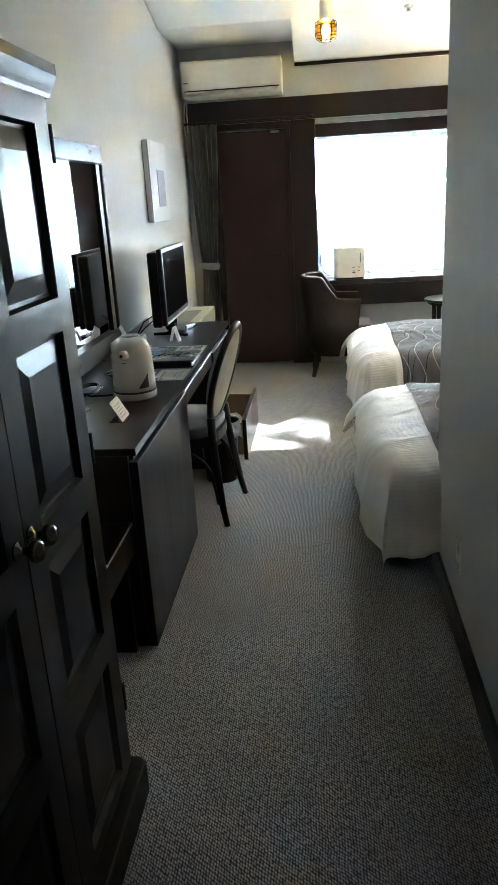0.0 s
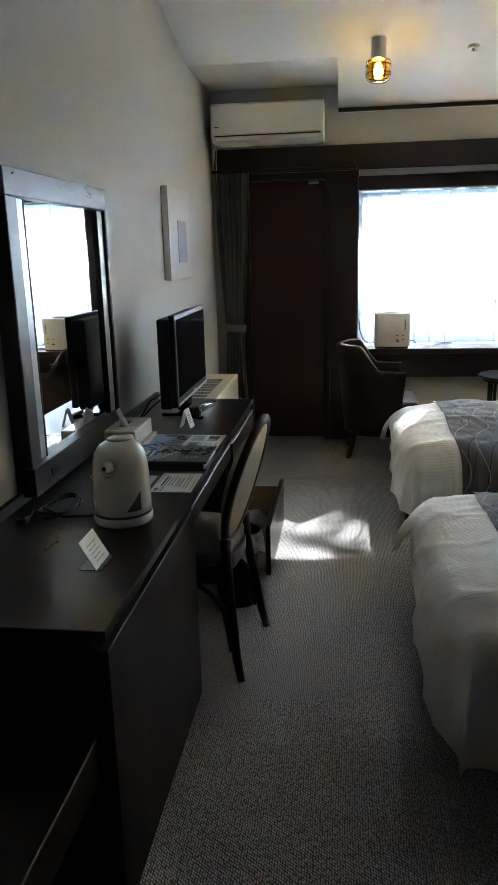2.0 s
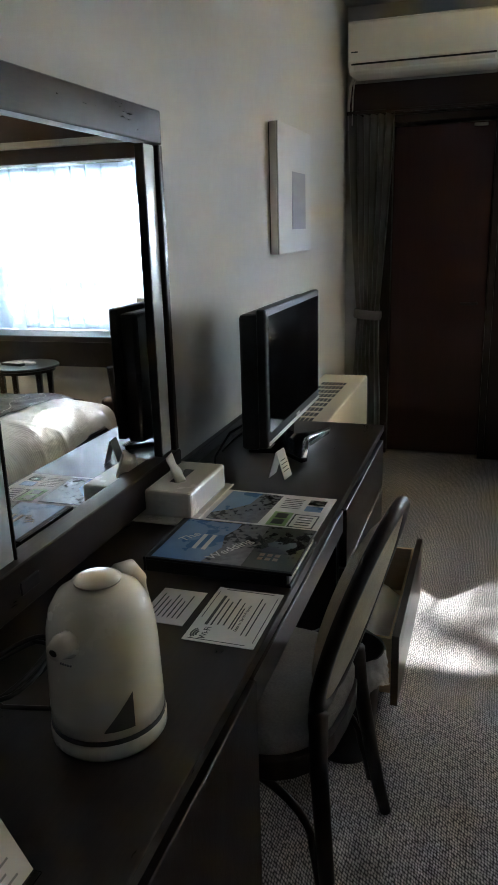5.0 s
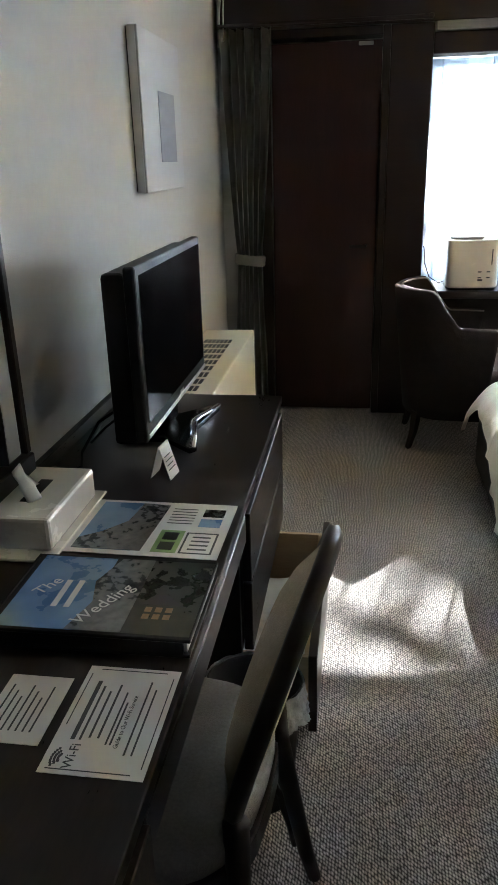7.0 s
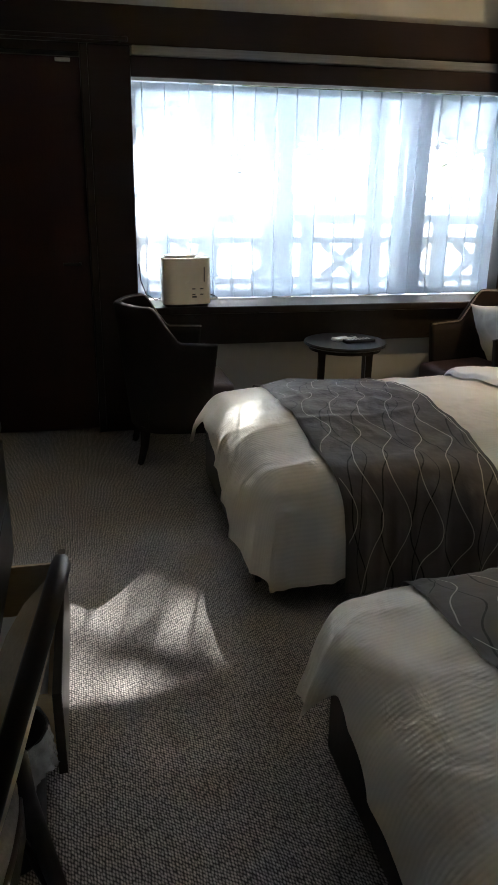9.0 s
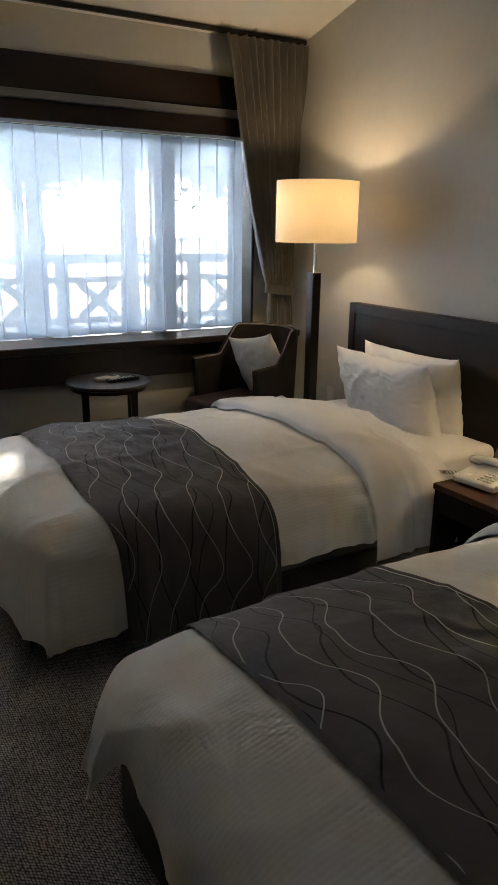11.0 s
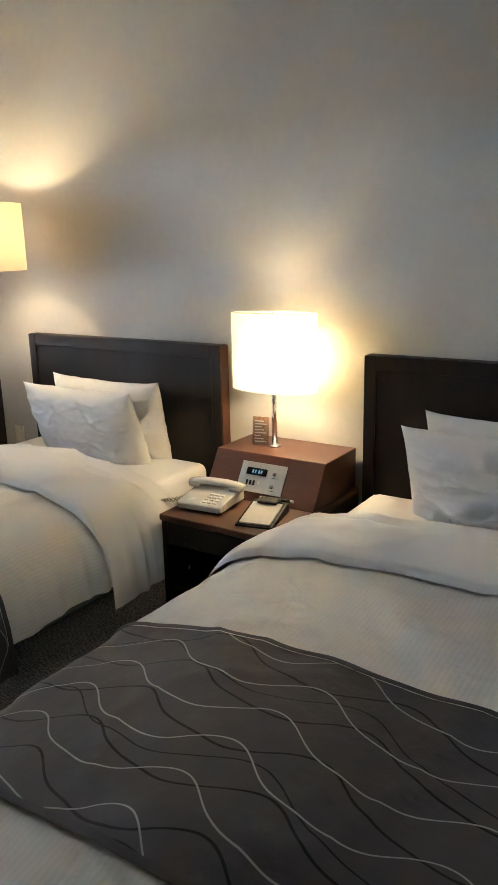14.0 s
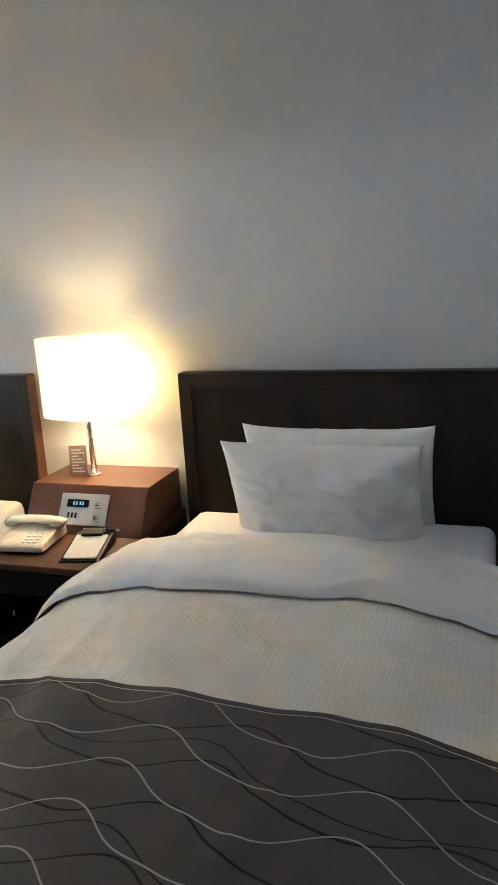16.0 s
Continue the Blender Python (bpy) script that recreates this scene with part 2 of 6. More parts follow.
M_DOOR = material("stained_door", (0.026, 0.009, 0.0075), (0.038, 0.0125, 0.0102), spec=0.3, rough=0.32, rough2=0.45, scale=18, stretch=(6, 6, 1), bump=0.05)
M_WALNUT = material("walnut_veneer", (0.075, 0.027, 0.015), (0.11, 0.043, 0.024), rough=0.32, rough2=0.42, scale=26, stretch=(6, 1, 6), bump=0.04)
M_PALEWOOD = material("pale_drawer_wood", (0.42, 0.3, 0.18), (0.5, 0.37, 0.23), rough=0.55, scale=24, stretch=(1, 6, 6))
M_BLACKP = material("black_plastic", (0.012, 0.012, 0.013), (0.018, 0.018, 0.019), rough=0.35, scale=60, bump=0.05, spec=0.22)
M_GLOSS = material("black_gloss", (0.006, 0.006, 0.007), (0.008, 0.008, 0.009), rough=0.08, rough2=0.12, scale=20)
M_WHITEP = material("ivory_plastic", (0.74, 0.71, 0.62), (0.78, 0.75, 0.66), rough=0.22, rough2=0.3, scale=30, coat=0.4)
M_ACW = material("aircon_white", (0.72, 0.7, 0.64), (0.76, 0.74, 0.68), rough=0.4, scale=20)
M_CREAM = material("cream_metal", (0.66, 0.6, 0.44), (0.7, 0.64, 0.48), rough=0.4, scale=18)
M_CHROME = material("chrome", (0.75, 0.75, 0.76), (0.8, 0.8, 0.8), rough=0.12, metal=1.0, scale=40)
M_STEEL = material("brushed_steel", (0.55, 0.54, 0.52), (0.62, 0.61, 0.58), rough=0.35, metal=1.0, scale=40, stretch=(1, 20, 1))
M_TRACK = material("curtain_track_metal", (0.26, 0.26, 0.26), (0.34, 0.34, 0.34), rough=0.3, metal=0.8, scale=30, stretch=(0.3, 6, 6))
M_BRONZE = material("bronze_knob", (0.38, 0.34, 0.29), (0.46, 0.41, 0.35), rough=0.14, metal=1.0, scale=40)
M_IRON = material("dark_iron", (0.02, 0.018, 0.016), (0.03, 0.026, 0.024), rough=0.5, metal=0.6, scale=60)
M_DUVET = striped_cloth("striped_linen", (0.85, 0.82, 0.75))
M_SHEET = material("plain_linen", (0.84, 0.835, 0.83), (0.87, 0.865, 0.86), rough=0.8, scale=10, bump=0.05, bump_scale=14, sheen=0.15)
M_BASE = material("bed_base_cloth", (0.16, 0.155, 0.15), (0.2, 0.195, 0.19), rough=0.9, scale=40, bump=0.3, bump_scale=300)
M_RUNNER = runner_material()
M_HEM = material("runner_hem_cloth", (0.062, 0.057, 0.056), (0.08, 0.074, 0.072), rough=0.65, scale=60, sheen=0.02, bump=0.2, bump_scale=120)
M_VELVET = material("brown_upholstery", (0.013, 0.0095, 0.009), (0.024, 0.017, 0.016), rough=0.85, scale=30, bump=0.25, bump_scale=260, sheen=0.02, spec=0.25)
M_PIPING = material("pale_piping", (0.18, 0.155, 0.14), (0.24, 0.205, 0.185), rough=0.7, scale=50)
M_LEATHER = material("brown_seat_leather", (0.05, 0.028, 0.024), (0.075, 0.044, 0.038), rough=0.38, rough2=0.5, scale=18, bump=0.3, bump_scale=160)
M_CUSHION = material("pale_cushion", (0.6, 0.56, 0.5), (0.66, 0.62, 0.56), rough=0.85, scale=16, bump=0.3, bump_scale=200)
M_SEATCLOTH = material("beige_weave", (0.40, 0.34, 0.25), (0.50, 0.43, 0.32), rough=0.9, scale=160, bump=0.5, bump_scale=500)
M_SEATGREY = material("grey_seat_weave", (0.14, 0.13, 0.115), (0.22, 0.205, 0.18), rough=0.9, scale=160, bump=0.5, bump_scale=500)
M_DRAPE = material("grey_brown_drape", (0.10, 0.092, 0.08), (0.21, 0.193, 0.168), rough=0.5, scale=16, stretch=(1, 1, 0.25), sheen=0.3, bump=0.15)
M_SHEER = sheer_material()
M_PAPER = material("paper", (0.7, 0.69, 0.66), (0.74, 0.73, 0.7), rough=0.6, scale=20)
M_INK = material("printed_ink", (0.05, 0.05, 0.055), (0.07, 0.07, 0.075), rough=0.5, scale=40)
M_TISSUE = material("tissue", (0.8, 0.8, 0.78), (0.84, 0.84, 0.82), rough=0.9, scale=20)
M_SKYPRINT = material("blue_print", (0.09, 0.19, 0.38), (0.2, 0.32, 0.5), rough=0.25, scale=14)
M_NAVY = material("navy_glaze", (0.012, 0.022, 0.06), (0.03, 0.05, 0.11), rough=0.15, scale=40)
M_ROCKPRINT = material("mountain_print", (0.03, 0.035, 0.04), (0.2, 0.2, 0.2), rough=0.25, scale=60)
M_WOODPRINT = material("woodland_print", (0.02, 0.025, 0.02), (0.055, 0.06, 0.045), rough=0.25, scale=40)
M_HOUSEPRINT = material("house_print", (0.25, 0.13, 0.07), (0.4, 0.27, 0.17), rough=0.25, scale=120)
M_GREENPRINT = material("green_print", (0.22, 0.36, 0.12), (0.28, 0.42, 0.16), rough=0.35, scale=30)
M_ART = material("grey_art_print", (0.47, 0.47, 0.47), (0.53, 0.53, 0.53), rough=0.5, scale=8)
M_ARTIN = material("mauve_art_print", (0.2, 0.2, 0.25), (0.32, 0.32, 0.35), rough=0.5, scale=3, stretch=(1, 1, 4))
M_BAG = material("bin_bag", (0.3, 0.3, 0.31), (0.5, 0.5, 0.51), rough=0.12, rough2=0.2, scale=25, bump=0.9, bump_scale=60, spec=0.8)
M_MIRROR = material("mirror_silver", (0.86, 0.88, 0.88), (0.87, 0.89, 0.89), rough=0.012, rough2=0.018, metal=1.0, scale=5)
# Pale blue-grey stands in for the window's reflection in the mirror's side strips.
M_STRIPREFL = material("strip_reflection", (0.40, 0.42, 0.45), (0.46, 0.48, 0.51), rough=0.2, rough2=0.3, scale=8)
M_AMBER = glass_material("amber_glass", (0.95, 0.62, 0.08), 0.05)
M_PANE = glass_material("clear_glass")
M_GLOW_C = glow("ceiling_bulb", (1.0, 0.76, 0.36), 6)
M_SHADE_F = shade_material("floor_lamp_cloth", 0.15, (0.88, 0.72, 0.48))
M_SHADE_T = shade_material("table_lamp_cloth", 0.42, (0.95, 0.88, 0.72))
M_LCD = glow("blue_display", (0.05, 0.12, 0.16), 0.3)
M_BARK = material("bark", (0.05, 0.04, 0.03), (0.11, 0.09, 0.07), rough=0.9, scale=12, stretch=(1, 1, 0.2), bump=0.6)
M_LEAF = material("foliage", (0.03, 0.05, 0.02), (0.06, 0.09, 0.035), rough=0.7, scale=6)
M_RAIL = material("weathered_rail", (0.28, 0.28, 0.28), (0.38, 0.38, 0.37), rough=0.8, scale=20)
M_EARTH = material("ground_gravel", (0.3, 0.29, 0.25), (0.45, 0.43, 0.38), rough=0.95, scale=3, bump=0.4)
M_RENDER = material("outer_render", (0.5, 0.48, 0.44), (0.56, 0.54, 0.5), rough=0.9, scale=10)


# ---- helpers for meshes ----
def part(name, bm, mat, parent=None, label="", smooth=False, kind=""):
    me = bpy.data.meshes.new(name)
    bm.to_mesh(me)
    bm.free()
    me.materials.append(mat)
    if smooth:
        for p in me.polygons:
            p.use_smooth = True
    ob = new(name, me)
    ob.parent = parent
    if label or kind:
        tagged(ob, label, kind=kind)
    return ob


def thing(name, label, category, m=None, group=""):
    e = new(name)
    e.empty_display_size = 0.1
    if m is not None:
        e.matrix_world = m
    return tagged(e, label, category, group)


def fixed(name, bm, mat, label, category="", smooth=False):
    """A piece of the setting."""
    return tagged(part(name, bm, mat, None, smooth=smooth), label, category or name.split("_")[0], kind="structure")


def box(x0, x1, y0, y1, z0, z1, bevel=0.0, bm=None, seg=1):
    own = bmesh.new()
    bmesh.ops.create_cube(own, size=1)
    for v in own.verts:
        v.co = Vector(((x0 + x1) / 2 + v.co.x * (x1 - x0), (y0 + y1) / 2 + v.co.y * (y1 - y0), (z0 + z1) / 2 + v.co.z * (z1 - z0)))
    if bevel:
        bmesh.ops.bevel(own, geom=own.edges[:], offset=bevel, segments=seg, profile=0.5, affect="EDGES")
    if bm is None:
        return own
    joined(bm, own)
    return bm


def joined(bm, own):
    me = bpy.data.meshes.new("tmp")
    own.to_mesh(me)
    own.free()
    bm.from_mesh(me)
    bpy.data.meshes.remove(me)
    return bm


def moved(bm, m):
    bmesh.ops.transform(bm, matrix=m, verts=bm.verts[:])
    return bm


def lathe(profile, seg=32, sx=1.0, sy=1.0):
    """A turned body from (radius, height) pairs."""
    bm = bmesh.new()
    rings = []
    for r, z in profile:
        rings.append([bm.verts.new((r * sx * math.cos(2 * math.pi * i / seg), r * sy * math.sin(2 * math.pi * i / seg), z)) for i in range(seg)] if r > 1e-6 else [bm.verts.new((0, 0, z))])
    for a, b in zip(rings, rings[1:]):
        for i in range(seg):
            j = (i + 1) % seg
            vs = [a[i % len(a)], a[j % len(a)], b[j % len(b)], b[i % len(b)]]
            vs = list(dict.fromkeys(vs))
            if len(vs) > 2:
                bm.faces.new(vs)
    bmesh.ops.recalc_face_normals(bm, faces=bm.faces[:])
    return bm


def tube(points, radius, seg=10, bm=None, ends=None, flat=1.0):
    """A round bar along points; ends: (radius at start, radius at end)."""
    bm = bm or bmesh.new()
    pts = [Vector(p) for p in points]
    rings = []
    up = Vector((0, 0, 1))
    for i, p in enumerate(pts):
        d = (pts[min(i + 1, len(pts) - 1)] - pts[max(i - 1, 0)]).normalized()
        side = d.cross(up if abs(d.z) < 0.95 else Vector((0, 1, 0))).normalized()
        over = side.cross(d).normalized()
        r = radius if ends is None else ends[0] + (ends[1] - ends[0]) * i / max(1, len(pts) - 1)
        rings.append([bm.verts.new(p + r * (math.cos(2 * math.pi * k / seg) * side + flat * math.sin(2 * math.pi * k / seg) * over)) for k in range(seg)])
    for a, b in zip(rings, rings[1:]):
        for k in range(seg):
            bm.faces.new((a[k], a[(k + 1) % seg], b[(k + 1) % seg], b[k]))
    bm.faces.new(rings[0][::-1])
    bm.faces.new(rings[-1])
    return bm


def grid(nu, nv, f, uv=None, thick=0.0):
    """A sheet of nu x nv cells, its corners at f(u, v) for u and v from 0 to 1."""
    bm = bmesh.new()
    layer = bm.loops.layers.uv.new("UVMap")
    vs = [[bm.verts.new(f(i / nu, j / nv)) for j in range(nv + 1)] for i in range(nu + 1)]
    for i in range(nu):
        for j in range(nv):
            face = bm.faces.new((vs[i][j], vs[i + 1][j], vs[i + 1][j + 1], vs[i][j + 1]))
            for loop, (a, b) in zip(face.loops, ((i, j), (i + 1, j), (i + 1, j + 1), (i, j + 1))):
                loop[layer].uv = uv(a / nu, b / nv) if uv else (a / nu, b / nv)
    if thick:
        bmesh.ops.solidify(bm, geom=bm.faces[:], thickness=thick)
    return bm


def prism(outline, z0, z1, bevel=0.0):
    """An upright block over an outline of (x, y)."""
    bm = bmesh.new()
    low = [bm.verts.new((x, y, z0)) for x, y in outline]
    high = [bm.verts.new((x, y, z1)) for x, y in outline]
    k = len(outline)
    bm.faces.new(low[::-1])
    bm.faces.new(high)
    for i in range(k):
        bm.faces.new((low[i], low[(i + 1) % k], high[(i + 1) % k], high[i]))
    bmesh.ops.recalc_face_normals(bm, faces=bm.faces[:])
    if bevel:
        bmesh.ops.bevel(bm, geom=bm.edges[:], offset=bevel, segments=2, profile=0.5, affect="EDGES")
    return bm


def text_part(words, size, m, mat, parent, name="lettering"):
    cu = bpy.data.curves.new("text", "FONT")
    cu.body, cu.size, cu.extrude = words, size, 0.0002
    tmp = bpy.data.objects.new("text", cu)
    scene.collection.objects.link(tmp)
    me = bpy.data.meshes.new_from_object(tmp)
    bpy.data.objects.remove(tmp)
    me.transform(m)
    me.materials.clear()
    me.materials.append(mat)
    ob = new(name, me)
    ob.parent = parent
    return ob


def wob(x, y, z, s=1.0):
    return noise.noise(Vector((x * s, y * s, z * s)))


def crease(x, y, z, sharp=5.0):
    """Thin ridges, as cloth creases have them: 0 to 1."""
    return max(0.0, 1 - sharp * abs(noise.noise(Vector((x, y, z))))) ** 1.5


# ---- plan ----


def ceiling_z(y):
    return 2.44 + 0.25 * (6.43 - y)


# ---- the large structure ----
fixed("floor", box(-0.1, 3.75, -1.6, 6.75, -0.08, 0.0), M_CARPET, "dark grey loop-pile carpet floor", "floor")
fixed("wall_west", box(-0.12, 0.0, -1.6, 6.75, -0.02, 3.6), M_WALL, "off-white papered wall behind the desk", "wall")
fixed("wall_east", box(3.62, 3.74, 2.28, 6.75, -0.02, 3.6), M_WALL, "off-white papered wall behind the beds", "wall")
fixed("wall_south", box(1.67, 3.62, 2.28, 2.40, -0.02, 3.6), M_WALL, "off-white papered end wall of the bedroom", "wall")
fixed("wall_partition", box(1.55, 1.67, -1.48, 2.62, -0.02, 2.45, 0.004), M_WALL, "off-white papered partition wall along the entrance", "wall")
fixed("wall_entry", box(0.0, 1.67, -1.6, -1.48, -0.02, 2.45), M_WALL, "off-white papered wall at the entrance end", "wall")
fixed("wall_header", box(0.0, 1.67, 2.50, 2.62, 2.452, 3.6), M_WALL, "off-white wall above the entrance passage", "wall")
# window wall: piers, sill wall and head around the window and the terrace door
fixed("wall_north", box(0.0, 0.14, 6.5, 6.62, -0.02, 2.8), M_WALL, "off-white papered window wall corner pier", "wall")
fixed("wall_north_head", box(0.14, 3.62, 6.5, 6.62, 2.20, 2.8), M_WALL, "off-white papered wall above the window", "wall")
fixed("wall_north_sill", box(1.02, 3.62, 6.5, 6.62, -0.02, 0.66), M_WALL, "off-white papered wall below the window", "wall")
fixed("wall_north_pier", box(3.31, 3.62, 6.5, 6.62, 0.66, 2.20), M_WALL, "off-white papered pier beside the window", "wall")
bm = bmesh.new()
a = [bm.verts.new(p) for p in ((0.945, 5.73, ceiling_z(5.73)), (0.945, 6.62, ceiling_z(6.62)), (3.62, 6.62, ceiling_z(6.62)), (3.62, 2.5, ceiling_z(2.5)), (0.0, 2.5, ceiling_z(2.5)), (0.0, 5.73, ceiling_z(5.73)))]
bm.faces.new(a)
r = bmesh.ops.extrude_face_region(bm, geom=bm.faces[:])
for v in r["geom"]:
    if isinstance(v, bmesh.types.BMVert):
        v.co.z += 0.5
bmesh.ops.recalc_face_normals(bm, faces=bm.faces[:])
fixed("ceiling", bm, M_CEIL, "white papered ceiling sloping down to the window", "ceiling")
fixed("ceiling_alcove", box(0.0, 0.944, 5.732, 6.62, ceiling_z(5.73) - 0.001, 2.9), M_CEIL, "flat white ceiling above the air conditioner", "ceiling")
fixed("ceiling_entry", box(-0.1, 1.67, -1.6, 2.5, 2.45, 2.55), M_CEIL, "white entrance ceiling", "ceiling")
bb = fixed("baseboard", box(1.536, 1.549, -1.48, 2.633, 0.0, 0.105, 0.003), M_DARKV, "dark wooden baseboard along the partition", "baseboard")
fixed("baseboard_end", box(1.549, 1.67, 2.621, 2.633, 0.0, 0.105, 0.003), M_DARKV, "dark wooden baseboard round the partition end", "baseboard")
fixed("baseboard_west", box(0.001, 0.014, 4.52, 6.49, 0.0, 0.09, 0.003), M_DARKV, "dark wooden baseboard under the desk wall", "baseboard")
fixed("baseboard_east", box(3.606, 3.619, 2.41, 6.49, 0.0, 0.09, 0.003), M_DARKV, "dark wooden baseboard behind the beds", "baseboard")
# stained woodwork of the window wall
fixed("trim_board", box(0.02, 3.60, 6.462, 6.499, 2.03, 2.205, 0.004), M_TRIM, "dark red-brown stained board above door and window", "trim")
fixed("trim_rail", box(1.10, 3.55, 6.43, 6.499, 1.985, 2.026, 0.004), M_TRACK, "grey metal curtain track above the window", "curtain track")
fixed("trim_head", box(1.095, 3.31, 6.47, 6.62, 1.887, 1.984, 0.004), M_TRIM, "dark stained window head", "trim")
fixed("trim_post", box(0.885, 1.094, 6.47, 6.62, 0.0, 2.028, 0.004), M_TRIM, "dark stained post between door and window", "trim")
fixed("trim_jamb", box(3.291, 3.31, 6.47, 6.62, 0.737, 1.886, 0.003), M_DARKV, "dark stained window jamb", "trim")
fixed("window_sill", box(1.02, 3.60, 6.352, 6.66, 0.695, 0.735, 0.006, seg=2), M_DARK, "glossy dark wooden window sill", "window sill")
fixed("trim_apron", box(1.02, 3.60, 6.415, 6.498, 0.51, 0.694, 0.004), M_DARK, "glossy dark board below the window sill", "trim")
fixed("curtain_rail_soffit", box(0.945, 3.61, 6.40, 6.425, ceiling_z(6.4) - 0.032, ceiling_z(6.42) - 0.002, 0.002), M_IRON, "black curtain rail under the ceiling edge", "curtain rail")

# terrace door
door = tagged(thing("door_1", "closed dark red-brown wooden terrace door", "door"), kind="structure")
part("door_leaf", box(0.28, 0.845, 6.515, 6.555, 0.012, 1.97, 0.003), M_DOOR, door)
fr = box(0.22, 0.278, 6.47, 6.60, 0.0, 2.028, 0.003)
box(0.847, 0.884, 6.47, 6.60, 0.0, 2.028, 0.003, fr)
box(0.279, 0.846, 6.47, 6.60, 1.985, 2.028, 0.003, fr)
part("door_frame", fr, M_DARKV, door)
part("door_latch", box(0.725, 0.80, 6.49, 6.512, 1.945, 1.962, 0.003), M_STEEL, door, "small pale metal door catch")
hd = tube([(0.79, 6.512, 0.96), (0.79, 6.47, 0.96), (0.70, 6.465, 0.96)], 0.009)
part("door_handle", hd, M_IRON, door, "dark metal lever handle")
fixed("wall_north_door_pier", box(0.14, 0.219, 6.5, 6.62, -0.02, 2.20), M_WALL, "off-white pier beside the terrace door", "wall")

# window
win = tagged(thing("window_1", "wide sliding window with dark frame", "window"), kind="structure")
fr = box(1.096, 1.13, 6.69, 6.73, 0.737, 1.886, 0.002)
box(3.255, 3.29, 6.69, 6.73, 0.737, 1.886, 0.002, fr)
box(1.131, 3.254, 6.69, 6.73, 0.737, 0.775, 0.002, fr)
box(1.131, 3.254, 6.69, 6.73, 1.846, 1.886, 0.002, fr)
part("window_frame", fr, M_IRON, win)
part("mullion", box(2.735, 2.875, 6.69, 6.728, 0.776, 1.845, 0.003), M_IRON, win)
for x0, x1 in ((1.132, 2.734), (2.876, 3.253)):
    pane = part("pane", box(x0, x1, 6.708, 6.712, 0.777, 1.844), M_PANE, win)
    pane.visible_shadow = False
fixed("wall_above_window", box(-0.1, 3.74, 6.62, 6.75, 1.90, 3.2), M_RENDER, "rendered outer wall above the window", "wall")
fixed("wall_under_window", box(-0.1, 3.74, 6.67, 6.75, -0.3, 0.70), M_RENDER, "rendered outer wall below the window", "wall")
fixed("wall_outer_left", box(-0.1, 1.09, 6.62, 6.75, -0.02, 1.90), M_RENDER, "rendered outer wall beside the window", "wall")
fixed("wall_outer_right", box(3.30, 3.74, 6.62, 6.75, -0.02, 1.90), M_RENDER, "rendered outer wall beside the window", "wall")


# ---- curtains ----
def sheer():
    t = thing("sheer_curtain", "white translucent pleated voile curtain across the window", "curtain", pose(0, 0, 0))
    x0, x1, z0, z1 = 1.10, 3.285, 0.752, 1.875

    def f(u, v):
        x = x0 + (x1 - x0) * u
        z = z0 + (z1 - z0) * v
        pl = u * 18 + 0.10 * wob(u * 8, 0, 0)
        k = (pl - math.floor(pl)) - 0.5
        fold = 0.024 * math.exp(-(k * 9) ** 2) + 0.012 * math.sin(pl * 2 * math.pi + 1.0 + 0.6 * wob(u * 9, v * 0.7, 1)) * (1 - 0.75 * v)
        return (x - (0.034 * math.sin(k * 2 * math.pi) if abs(k) < 0.5 else 0) * (1 - 0.25 * v), 6.585 - fold + 0.006 * wob(u * 14, v * 2, 3), z + 0.006 * abs(math.sin(pl * math.pi)) * (1 - v))

    part("cloth", grid(380, 12, f), M_SHEER, t, smooth=True)
    part("heading", grid(380, 2, lambda u, v: (Vector(f(u, 0.935 + 0.065 * v)) + Vector((0, -0.003, 0.001)))), M_SHEER, t, "double-thickness heading tape", smooth=True)
    part("hem", grid(380, 1, lambda u, v: (Vector(f(u, 0.07 * v)) + Vector((0, -0.003, 0.0)))), M_SHEER, t, "double-thickness hem", smooth=True)
    return t


def drape(name, label, xl, xr, y, z0, z1, zt, tl, tr, folds, bl=None, br=None):
    """A drawn curtain held by a tie-back at height zt between x = tl and tr."""
    t = thing(name, label, "curtain", pose(0, 0, 0))
    bl, br = bl if bl is not None else tl, br if br is not None else tr

    def f(u, v):
        z = z0 + (z1 - z0) * v
        if z > zt:
            k = ((z - zt) / (z1 - zt))
            k = k ** 0.75
            a, b = tl + (xl - tl) * k, tr + (xr - tr) * k
        else:
            k = (zt - z) / max(1e-6, zt - z0)
            k = min(1, k * 1.6)
            a, b = tl + (bl - tl) * k, tr + (br - tr) * k
        near = math.exp(-((z - zt) / 0.10) ** 2)
        amp = (0.036 + 0.026 * wob(u * 5.5, z * 0.5, 7)) * (1 - 0.5 * near)
        ph = u * folds * 2 * math.pi + 2.0 * wob(u * 3.3, z * 0.9, 2) + 0.9 * wob(u * 7, z * 1.7, 2)
        wave = math.sin(ph) + 0.28 * math.sin(2 * ph + 0.9)
        return (a + (b - a) * u + 0.007 * math.cos(ph), y - amp * wave - 0.006 * wob(u * 11, z * 3, 5), z)

    part("cloth", grid(int(folds * 18), 48, f), M_DRAPE, t, smooth=True)
    w = (tr - tl) / 2 + 0.012
    band = lathe([(1.0, -0.028), (1.06, -0.02), (1.06, 0.02), (1.0, 0.028)], 28, w, 0.048)
    moved(band, Matrix.Translation(((tl + tr) / 2, y, zt)) @ pose(0, 0, 0, 0, 6, 0))
    part("tie_back", band, M_DRAPE, t, "cloth tie-back band", smooth=True)
    return t


